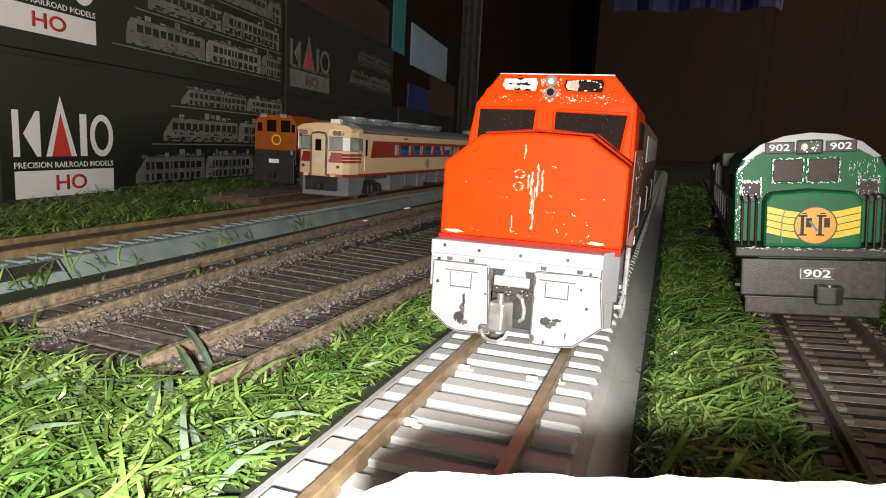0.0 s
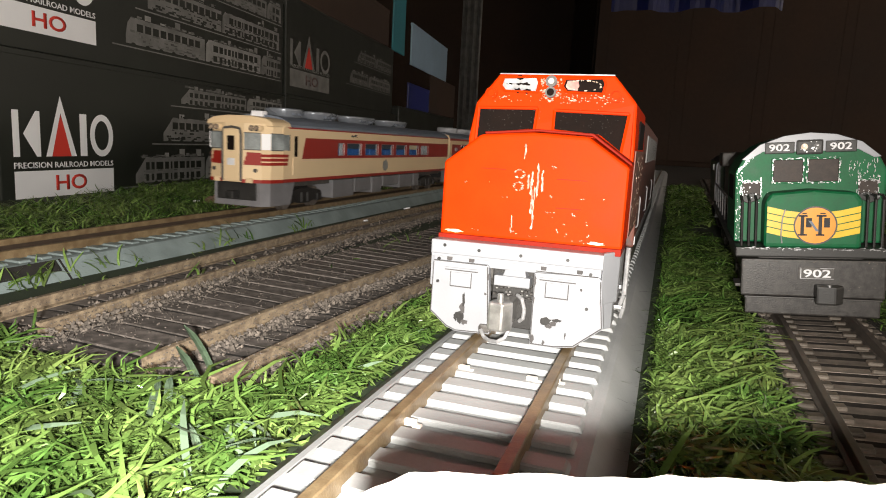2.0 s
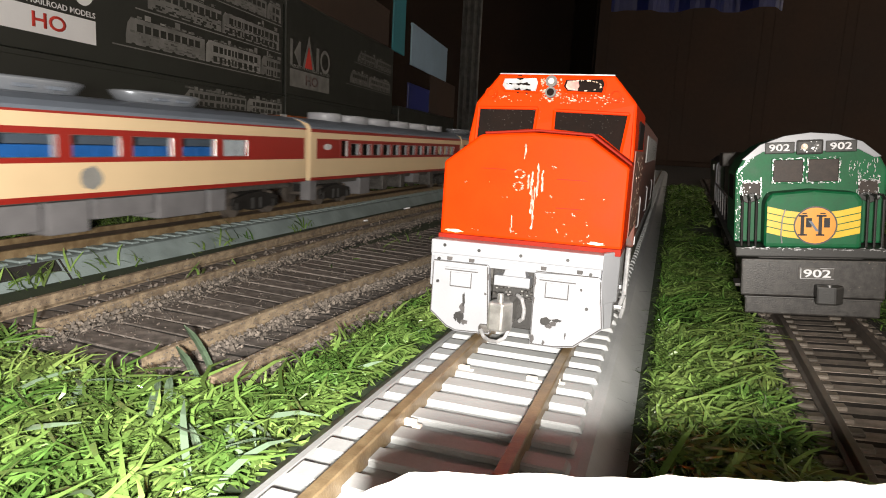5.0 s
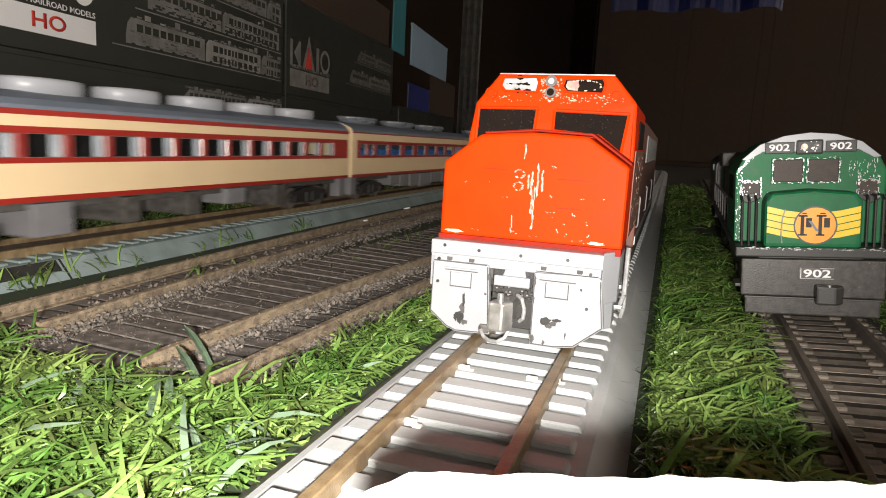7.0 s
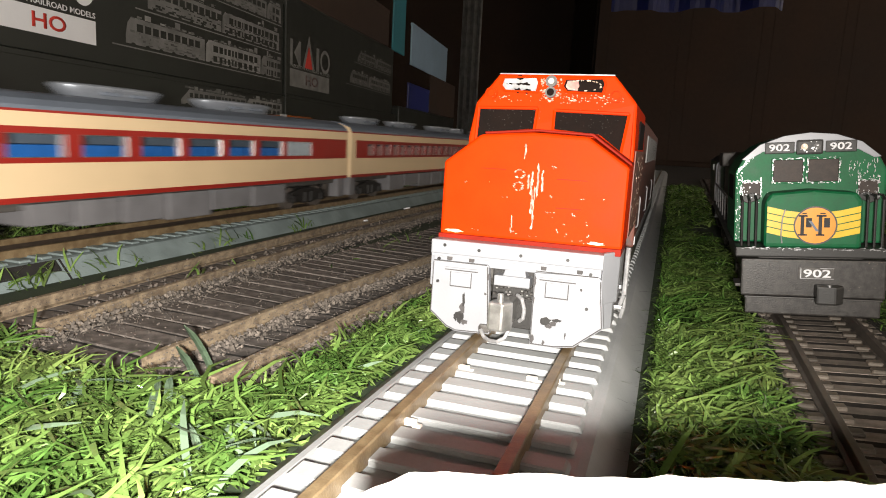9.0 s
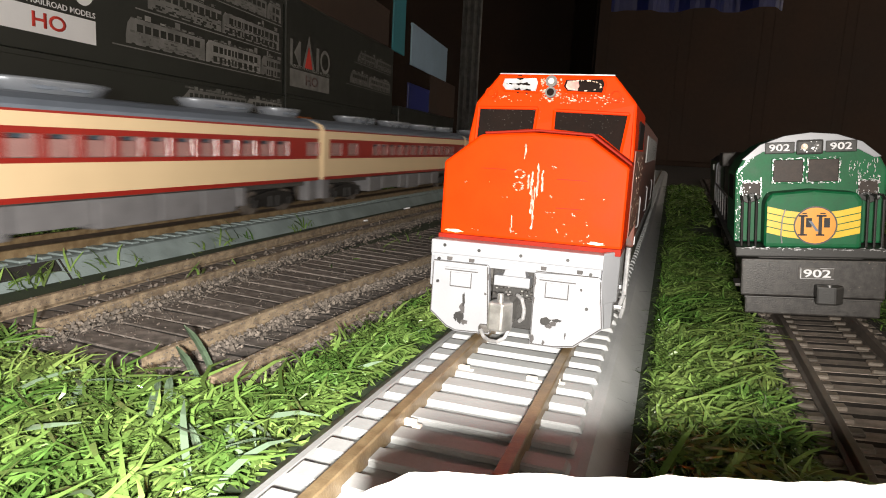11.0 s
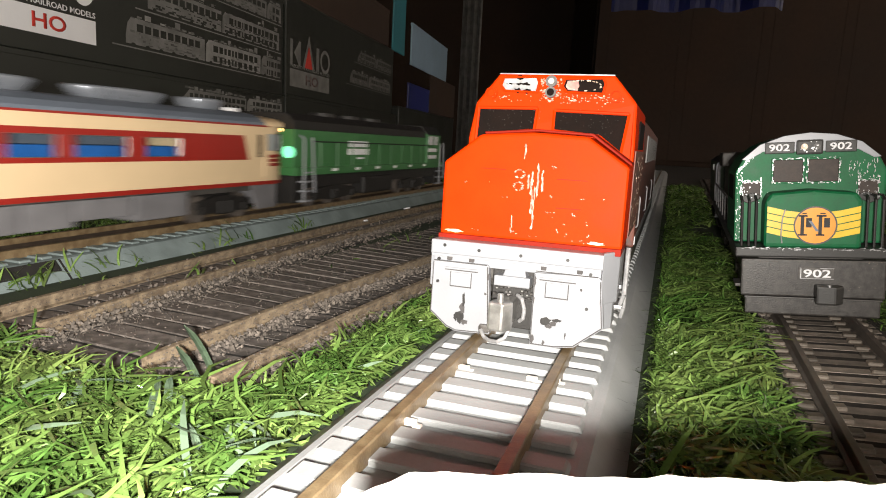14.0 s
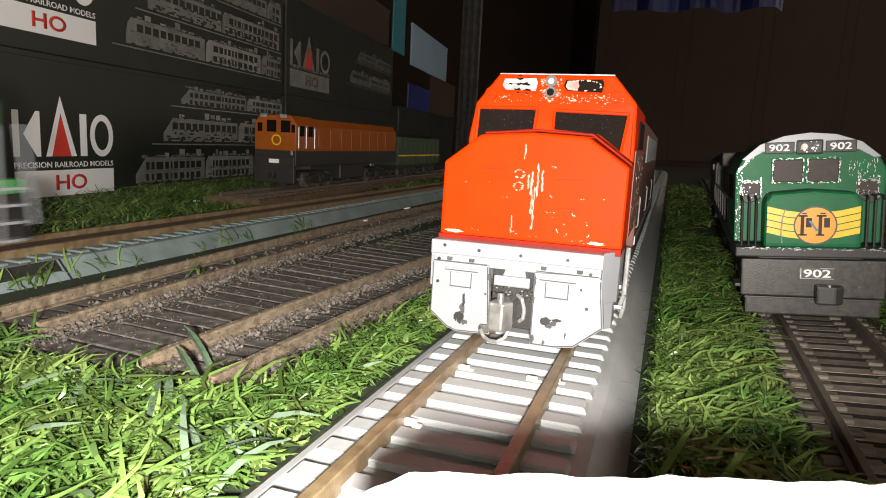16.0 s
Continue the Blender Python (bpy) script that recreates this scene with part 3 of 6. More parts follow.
    part("beam_return", prism([(14.6, -0.7), (17.2, 4.2), (17.2, 17), (15.9, 17), (15.9, 5), (14.4, 0.8)], "z", 9.5, 19.0, 0.25), "white_paint", pilot)
    part("beam_return", prism([(-17.8, -0.5), (-17.8, 15), (-16.8, 15), (-16.8, 0.8)], "z", 9.5, 18.6, 0.25), "white_paint", pilot)
    for x, z in ((-15.0, 17.7), (-8.2, 17.3), (-0.2, 17.1), (8.4, 17.2)):
        part("bolt_hole", rod((x, -1.0, z), (x, -0.4, z), 0.32, seg=12), "black", pilot)
    part("pilot_panel", box(-17.3, 14.4, 0.2, 2.0, 14.0, 16.2, 0.15), "white_paint", t)
    bl = part("plough_blade", prism([(-17.4, 14.6), (-6.3, 14.6), (-5.4, 1.2), (-12.2, 0.9), (-14.2, 1.6), (-17.6, 4.4)], "y", -0.5, 1.3, 0.3), "white_paint", t)
    br = part("plough_blade", prism([(2.4, 14.2), (14.0, 14.6), (14.7, 14.0), (15.6, 5.2), (10.6, 1.0), (7, 0.4), (2.4, 0.4)], "y", -0.5, 1.3, 0.3), "white_paint", t)
    part("plough_cheek", prism([(14.2, -0.4), (16.6, 4), (16.6, 10), (15.7, 10), (15.7, 4.4), (13.8, 0.9)], "z", 4.5, 14.4, 0.25), "white_paint", t)
    part("plough_cheek", prism([(-17.4, -0.4), (-17.4, 9), (-16.4, 9), (-16.4, 0.9)], "z", 4.0, 14.4, 0.25), "white_paint", t)
    for p, x, s in ((bl, -11.6, 1), (br, 6.8, 1)):
        part("cast_panel", box(x - 2.0, x + 2.0, -0.72, -0.4, 10.0, 12.6, 0.12), "white_paint", p)
        part("cast_ledge", box(x - 3.2, x + 3.2, -0.75, -0.4, 13.1, 13.5, 0.12), "white_paint", p)
    part("panel_gap", box(-17.3, 14.3, 0.02, 0.25, 15.75, 15.95), "seam", pilot)
    for p, x0, x1, x in ((bl, -17.2, -6.6, -11.6), (br, 2.7, 13.9, 6.8)):
        part("panel_gap", box(x0, x1, -0.56, -0.4, 14.45, 14.6), "seam", p)
        bm = box(x - 2.15, x + 2.15, -0.55, -0.4, 9.75, 9.95)
        box(x + 2.0, x + 2.15, -0.55, -0.4, 9.9, 12.7, 0, bm)
        box(x - 2.15, x - 2.0, -0.55, -0.4, 9.9, 12.7, 0, bm)
        box(x - 3.3, x + 3.3, -0.55, -0.4, 12.9, 13.1, 0, bm)
        part("panel_gap", bm, "seam", p)
    for x in (-14.2, -9.8, 4.0, 10.6):
        part("cast_rivet", box(x - 0.5, x + 0.5, -0.2, 0.3, 14.7, 15.5, 0.15), "seam", pilot)
    for p, cores in ((bl, ((-11.3, 4.0, 1.0, 1.1), (-11.0, 5.6, 0.5, 1.2), (-10.8, 7.4, 0.28, 1.3), (-10.4, 3.0, 0.7, 0.5), (-12.3, 3.7, 0.35, 0.6))), (br, ((5.2, 5.3, 0.9, 0.75), (6.6, 5.0, 0.7, 0.6), (7.2, 5.7, 0.8, 0.3), (5.9, 4.4, 0.6, 0.4)))):
        for k, (x, z, rx, rz) in enumerate(cores):
            part("chipped_patch", plate(blotch(x, z, rx, rz, 13, 0.4), FRONT, (0, -0.52, 0), 0.06 + 0.004 * k), "truck" if k % 2 == 0 else "seam", p, "dark chipped patch")
    for x, z, p in ((2.9, 1.6, br), (5.0, 1.2, br), (8.9, 3.2, br), (11.2, 12.0, br), (-7.4, 2.0, bl), (-6.6, 9.0, bl), (-6.2, 12.2, bl), (2.7, 9.0, br), (2.7, 12.6, br)):
        part("edge_wear", plate(blotch(x, z, random.uniform(0.12, 0.3), random.uniform(0.3, 0.9), 9, 0.5), FRONT, (0, -0.52, 0), 0.05), "seam", p, "thin dark wear mark")
    # outlines of the plough plates
    for p, poly in ((bl, ((-17.2, 14.3), (-17.4, 4.6), (-14.1, 1.9), (-12.2, 1.2), (-5.7, 1.5), (-6.5, 14.3))), (br, ((2.6, 13.9), (2.6, 0.7), (7, 0.7), (10.5, 1.3), (15.3, 5.3), (14.4, 13.8)))):
        part("plate_edge", wire([(x, -0.5, z) for x, z in poly], 0.1, None, 5), "seam", p)
    for x, z in ((-16.2, 10.5), (-16.2, 14.9), (12.4, 8.6), (12.6, 14.9)):
        part("bolt_hole", rod((x, -0.75, z), (x, -0.3, z), 0.3, None, 10), "black", t)
    part("coupler_pocket", box(-6.2, 2.2, 3.0, 6.0, 2.2, 15.0, 0.2), "truck", t)
    bm = box(-5.3, 1.6, 0.2, 4, 10.8, 12.8, 0.3)
    prism([(-3.8, 12.6), (0.8, 12.6), (0.3, 15.0), (-3.0, 15.0)], "y", 0.6, 4, 0.3, bm)
    part("draft_box", bm, "white_paint", t)
    cp = part("coupler", box(-4.0, -0.8, -4.2, 3, 4.4, 8.6, 0.6), "steel", t, "steel knuckle coupler with hoses")
    bm = prism([(-4.6, -6), (-1.6, -6.4), (-0.2, -4.4), (-0.8, -2.6), (-4.4, -2.6)], "z", 3.6, 9.0, 0.5)
    part("knuckle", bm, "steel", cp)
    part("coupler_pin", rod((-2.6, -4.6, 8.8), (-2.6, -4.6, 10.4), 0.6), "steel", cp)
    bm = None
    for i in range(44):
        x, z = random.uniform(-5.6, 1.8), random.uniform(7.0, 10.8)
        bm = box(x - 0.35, x + 0.35, 2.2 + random.random(), 3.4, z - 0.25, z + 0.25, 0.1, bm, 1)
    part("pipe_fittings", bm, "pilot_black", t)
    bm = None
    for i in range(12):
        x, z = random.uniform(-5.4, 1.6), random.uniform(7.2, 10.6)
        bm = box(x - 0.2, x + 0.2, 1.9, 2.6, z - 0.15, z + 0.15, 0.05, bm, 1)
    part("bare_fittings", bm, "steel", t)
    hose = [(-7.0, -0.9, 2.2), (-6.2, -1.4, 1.0), (-4.8, -2.2, 0.6), (-3.2, -2.9, 0.8), (-1.8, -3.0, 1.8), (-1.2, -2.6, 3.2), (-1.1, -1.6, 4.6)]
    part("air_hose", wire(hose, 0.38), "silver", t, "pale rubber air hose")
    hose = [(-0.6, 0.4, 9.4), (0.6, -0.9, 9.0), (1.2, -1.2, 7.2), (1.0, -0.9, 5.4), (0.2, -0.2, 4.6)]
    part("air_hose", wire(hose, 0.38), "silver", t, "pale rubber air hose")
    part("buffer_knob", box(-7.4, -5.2, -0.9, 0.4, 1.6, 3.2, 0.4), "dirty_black", t)
    # side details
    for s in (-1, 1):
        bm = wire([(s * 17.6, 9, 8), (s * 18.2, 9, 10), (s * 18.2, 10, 19)], 0.45)
        wire([(s * 17.6, 15, 4), (s * 18.0, 15, 6), (s * 18.0, 16, 18)], 0.45, bm)
        part("step_rail", bm, "silver", t)
        part("cab_step", box(s * 16.6 - 1.4, s * 16.6 + 1.4, 9, 16, 7, 7.8, 0.2), "silver", t)
        part("cab_step", box(s * 16.2 - 1.4, s * 16.2 + 1.4, 9, 16, 11, 11.8, 0.2), "silver", t)
        for y in (64, 120, 180, 240):
            part("grab_rail", wire([(s * 17, y, 17), (s * 17.5, y, 17.6), (s * 17.5, y, 25), (s * 17, y, 25.6)], 0.2), "silver", t)
        part("cab_side_window", box(s * 16.9 - 0.2, s * 16.9 + 0.5, 30, 52, 37.5, 43.5, 0.1), "glass_dark", cab)
        # Panel that darkens the orange cab side as if unlit.
        part("cab_side_panel", box(s * 17.2 - 0.2, s * 17.2 + 0.2, 20.5, 61.5, 19.6, 37.2, 0.1), "side_shade", cab, "red-brown cab side darkened for shade")
        bm = None
        for k in range(60):
            bm = plate(blotch(random.uniform(20.5, 60), random.uniform(20, 37), random.uniform(0.2, 0.9), random.uniform(0.1, 0.4), 7), SIDE, (17.4, 0, 0), 0.03 + 0.0005 * k, bm)
        if s > 0:
            part("paint_chip_glint", bm, "chip", cab, "silvery chips on the cab side")
    part("fuel_tank", box(-14, 14, 104, 150, 3, 11.5, 1.5), "dirty_black", t)
    bogie(t, 52, 24, 5.6, "dirty_black", 3)
    bogie(t, 200, 24, 5.6, "dirty_black", 3)
    part("underframe", box(-13, 13, 4, 244, 10.8, 19, 0.5), "dirty_black", t)
    return t


# ---- hood locomotives of one pattern, green and yellow-orange ----
def hood_locomotive(at, label, paint, number, rich):
    t = empty("diesel_locomotive", at, label, "locomotive")
    prof = [(-17.6, 20), (-17.6, 39.0), (-15.8, 42.4), (-11.6, 46.0), (-6.0, 48.0), (0, 48.6), (6.0, 48.0), (11.6, 46.0), (15.8, 42.4), (17.6, 39.0), (17.6, 20)]
    cab = part("cab", prism(prof, "y", 9, 44, 0.5, seg=2), paint, t)
    part("roof_band", prism([(-16.2, 42.2), (-11.8, 46.1), (-6.0, 48.2), (0, 48.85), (6.0, 48.2), (11.8, 46.1), (16.2, 42.2), (14.6, 42.0), (11.0, 44.2), (5.5, 44.0), (0, 44.0), (-5.5, 44.0), (-11.0, 44.2), (-14.6, 42.0)], "y", 8.75, 12, 0.1, seg=1), "ac_grey" if rich else paint, cab, "worn white roof edge")
    part("short_hood", prism([(-11.0, 19.5), (-11.0, 31.5), (-9.6, 33.6), (0, 34.4), (9.6, 33.6), (11.0, 31.5), (11.0, 19.5)], "y", 0, 9.5, 1.3, seg=3), paint, t)
    hood = part("long_hood", prism([(-12.2, 18), (-12.2, 41), (-9, 44.6), (9, 44.6), (12.2, 41), (12.2, 18)], "y", 43.5, 186, 0.6), paint if not rich else "dirty_black", t)
    for i in range(7):
        part("hood_door", box(12.1, 12.45, 50 + i * 18, 66 + i * 18, 22, 39, 0.15), paint if not rich else "dirty_black", hood)
    part("exhaust_stack", box(-4, 4, 96, 108, 44, 48, 0.6), "dirty_black", hood)
    part("rear_cab_post", wire([(-15, 180, 19), (-15, 184, 36), (-13, 186, 44)], 0.8), "silver", t)
    part("radiator_wing", box(-15, 15, 150, 182, 38, 44.5, 0.8), "dirty_black", hood)
    for x0, x1 in ((-8.4, -1.4), (-0.2, 6.8)):
        w = part("windscreen", box(x0, x1, 8.75, 9.2, 36.1, 41.9, 0.15), "cab_dim", cab, "dark cab window")
        bm = box(x0 - 0.5, x0, 8.55, 9.2, 35.6, 42.4, 0.12)
        box(x1, x1 + 0.5, 8.55, 9.2, 35.6, 42.4, 0.12, bm)
        box(x0, x1, 8.55, 9.2, 35.6, 36.1, 0.12, bm)
        box(x0, x1, 8.55, 9.2, 41.9, 42.4, 0.12, bm)
        part("window_frame", bm, paint, w)
        # Glints along the window frame, painted as silver flecks.
        bm = None
        for k in range(58):
            if random.random() < 0.65:
                p = (random.choice((x0 - 0.15, x1 + 0.15)) + random.gauss(0, 0.13), random.uniform(35.8, 42.2))
                q = (random.uniform(0.05, 0.16), random.uniform(0.1, 0.45))
            else:
                p = (random.uniform(x0, x1), random.choice((35.8, 42.2)) + random.gauss(0, 0.12))
                q = (random.uniform(0.08, 0.4), random.uniform(0.05, 0.12))
            bm = plate(blotch(p[0], p[1], q[0], q[1], 8), FRONT, (0, 8.55, 0), 0.03 + 0.0005 * k, bm)
        part("paint_chip_glint", bm, "silver", w)
    for s in (-1, 1):
        part("side_windscreen", box(s * 13.6 - 2.2, s * 13.6 + 2.2, 8.75, 9.2, 31.5, 36.2, 0.15), "cab_dim", cab, "small dark side window")
        if rich:
            part("mirror_bracket", prism([(s * 11.6, 31.6), (s * 11.2, 32.6), (s * 13.2, 33.4), (s * 15.9, 32.4), (s * 16.4, 31.4), (s * 14.2, 30.4)], "y", 8.3, 9.0, 0.2), "black", cab)
            # Silver flecks give the side window edges both glints and wear.
            bm = None
            for k in range(70):
                a = random.random()
                if a < 0.45:
                    p, q = (s * 13.6 + random.choice((-2.3, 2.3)) + random.gauss(0, 0.16), random.uniform(31, 37.6)), (0.09, random.uniform(0.12, 0.5))
                elif a < 0.75:
                    p, q = (s * 13.6 + random.uniform(-2.3, 2.3), 36.3 + random.gauss(0, 0.2)), (random.uniform(0.1, 0.4), 0.09)
                else:
                    p, q = (s * 13.6 + random.gauss(0, 1.6), 33 + random.gauss(0, 1.0)), (random.uniform(0.06, 0.2), random.uniform(0.06, 0.2))
                bm = plate(blotch(p[0], p[1], q[0], q[1], 8), FRONT, (0, 8.28 if p[1] < 33.3 else 8.74, 0), 0.04 + 0.0005 * k, bm)
            part("paint_chip_glint", bm, "silver", cab, "silvery glints and wear on window edges")
        part("cab_side_window", box(s * 17.5 - 0.2, s * 17.5 + 0.3, 16, 36, 31, 38, 0.2), "glass_dark", cab)
        for k in range(3):
            x = s * (12.6 + k * 1.7)
            bm = wire([(x, 3.4, 18.5), (x, 3.4, 31.5), (x + s * 0.2, 5.5, 32.6), (x, 8.8, 32.6)], 0.32)
            part("handrail", bm, "black", t, "black handrail")
        part("platform_step", box(s * 14.5 - 3, s * 14.5 + 3, 1, 9, 9, 9.8, 0.2), "dirty_black", t)
        part("side_handrail", wire([(s * 16.6, 44, 20), (s * 16.6, 44, 29), (s * 16.6, 184, 29), (s * 16.6, 184, 20)], 0.35), "silver", t)
        for k in range(6):
            part("stanchion", rod((s * 16.6, 60 + k * 20, 18.5), (s * 16.6, 60 + k * 20, 29), 0.3, None, 6), "silver", t)
    if rich:
        bm = None
        for k in range(60):
            bm = plate(blotch(random.uniform(9.2, 15.5), random.uniform(36.8, 41.5), random.uniform(0.05, 0.12), random.uniform(0.08, 0.5) if k % 3 else 0.1, 8), FRONT, (0, 8.95, 0), 0.05 + 0.0005 * k, bm)
        part("paint_chip_glint", bm, "silver", cab, "silvery worn paint")
        bm = None
        for k in range(70):
            bm = plate(blotch(random.uniform(-16.5, 16.5), random.gauss(19.3, 0.22), random.uniform(0.08, 0.5), random.uniform(0.04, 0.12), 8), FRONT, (0, 0.48, 0), 0.04 + 0.0005 * k, bm)
        part("paint_chip_glint", bm, "silver", t, "silvery worn walkway edge")
        bm = None
        for k in range(150):
            a = random.uniform(0, 1)
            x, z = (-17.3 + 1.5 * random.random(), random.uniform(20, 40)) if a < 0.5 else (-17 + 6 * random.random() * a, 39 + 6 * random.random())
            bm = plate(blotch(x, z if a < 0.5 else 38.5 + (x + 17.6) * 1.1 + random.gauss(0, 0.3), random.uniform(0.04, 0.13), random.uniform(0.05, 0.28)), FRONT, (0, 8.93, 0), 0.05 + 0.0003 * k, bm)
        part("paint_chip_glint", bm, "silver", cab, "silvery worn corner paint")
    # number boards and lamp
    for x in (-10.6, 3.6):
        nb = part("number_board", box(x, x + 7.0, 8.3, 9.0, 43.6, 46.6, 0.2), "black", cab, "black number board with white figures")
        if number:
            text("figures", number, "print_white", nb, FRONT, (x + 0.9, 8.3, 44.2), 5.0, 1.9)
        else:
            part("figure_bar", box(x + 0.8, x + 6.2, 8.15, 8.35, 44.3, 46), "print_dim", nb)
    lamp = part("headlight", box(-3.2, 3.0, 7.8, 9.0, 43.2, 47.0, 0.5), "black", cab)
    for x in (-1.4, 1.4):
        part("headlight_lens", rod((x, 7.9, 45.2), (x, 7.5, 45.2), 0.8, seg=16), "dirty_black" if x > 0 else "chip", lamp)
        # Headlight glints are laid on as silver patches.
        bm = None
        for k in range(9):
            bm = plate(blotch(x + random.gauss(0, 0.5), 45.2 + random.gauss(0, 0.6), random.uniform(0.1, 0.3), random.uniform(0.08, 0.25), 8), FRONT, (0, 7.5, 0), 0.03 + 0.001 * k, bm)
        part("glint_patch", bm, "silver", lamp)
    # badge and wings
    if rich:
        for s in (-1, 1):
            for k in range(4):
                z0 = 22.3 + k * 1.75
                p = [(s * 3.0, z0 - 0.3), (s * 6.0, z0 + 0.1), (s * 10.4, z0 + 1.2), (s * 10.4, z0 + 2.72), (s * 6.0, z0 + 1.62), (s * 3.0, z0 + 1.22)]
                part("yellow_wing", plate(p, FRONT, (0, -0.02, 0), 0.05), "yellow", t, "yellow wing stripe")
    b = part("badge", plate(disc(0.6, 25.4, 4.7, 4.7), FRONT, (0, -0.03, 0), 0.09), "amber" if rich else "yellow_orange", t, "round amber badge with dark marks")
    part("badge_rim", ring(0.6, 25.4, 4.9, 4.9, 0.35, FRONT, (0, -0.03, 0), 0.14), "dirty_black", b)
    if rich:
        bm = None
        for r in (rect(-2.7, -1.9, 23.0, 27.8), rect(-3.2, -1.2, 27.6, 28.1), rect(-3.2, -1.2, 22.8, 23.2), rect(-1.5, -0.2, 24.9, 27.3),
                  rect(1.3, 2.1, 23.0, 27.8), rect(0.8, 3.0, 27.6, 28.1), rect(0.8, 2.7, 22.8, 23.2), rect(2.5, 3.8, 24.9, 27.3),
                  rect(-2.4, -1.4, 28.3, 28.6), rect(1.6, 2.8, 28.3, 28.6)):
            bm = plate(r, FRONT, (0, -0.03, 0), 0.13, bm)
        part("badge_mark", bm, "truck", b)
        part("badge_mark", plate([(-1.0, 26.6), (-0.3, 26.6), (1.5, 23.9), (0.8, 23.9)], FRONT, (0, -0.03, 0), 0.15), "roof_grey", b)
        part("scratch", wire([(-6.3, -0.1, 29.5), (-6.9, -0.1, 27), (-7.1, -0.1, 23), (-6.8, -0.1, 20.8)], 0.16), "silver", t)
    # sill, pilot, coupler
    part("walkway", box(-17.6, 17.6, 0.5, 188, 17.0, 19.6, 0.4), "black", t)
    pl = part("pilot", box(-16.2, 16.2, -1.5, 1.5, 7.2, 16.8, 0.4), "pilot_black", t, "dusty black pilot plate")
    part("footboard", box(-15.2, 15.2, -2.2, 1.0, 2.6, 7.0, 0.4), "pilot_black", pl)
    part("footboard_lip", box(-15.4, 15.4, -2.9, -2.0, 6.8, 7.3, 0.15), "pilot_black", pl)
    if number:
        fr = part("number_plate", box(-3.0, 5.0, -1.75, -1.4, 12.0, 14.9, 0.1), "dirty_black", pl)
        text("figures", number, "print_white", fr, FRONT, (-1.9, -1.77, 12.35), 6.2, 2.1)
        bm = plate(rect(-2.6, -2.35, 12.0, 14.8), FRONT, (0, -1.75, 0), 0.06)
        plate(rect(-2.3, 4.9, 12.0, 12.14), FRONT, (0, -1.75, 0), 0.06, bm)
        plate(rect(1.8, 4.9, 14.66, 14.8), FRONT, (0, -1.75, 0), 0.06, bm)
        part("plate_edge", bm, "silver", fr)
        bm = None
        for k in range(90):
            bm = plate(blotch(random.uniform(-15.6, 15.6), random.choice((random.uniform(7.6, 16.4), 16.5, 16.2)), random.uniform(0.05, 0.28), random.uniform(0.03, 0.09), 6), FRONT, (0, -1.5, 0), 0.03 + 0.0005 * k, bm)
        part("dust_speck", bm, "ballast", pl, "dust flecks on the pilot plate")
    else:
        part("number_plate", box(-4, 4, -1.75, -1.4, 12.0, 14.4, 0.1), "print_grey", pl, "pale plate with illegible bars")
    c = part("coupler", box(0.6, 4.4, -6.0, 0, 7.3, 10.6, 0.6), "black", t, "black knuckle coupler")
    part("knuckle", prism([(0.2, -8), (4.4, -8.4), (6.4, -6.4), (5.8, -4.6), (0.4, -4.4)], "z", 6.6, 11.2, 0.5), "black", c)
    part("coupler_pin", rod((3.0, -7.8, 7.0), (3.0, -7.8, 11.6), 0.35), "silver", c)
    bogie(t, 42, 15, 5.2, "dirty_black", 2)
    bogie(t, 150, 15, 5.2, "dirty_black", 2)
    part("fuel_tank", box(-13, 13, 72, 118, 4, 16, 1.2), "dirty_black", t)
    part("underframe", box(-12, 12, 2, 186, 10.5, 17.2, 0.4), "dirty_black", t)
    return t


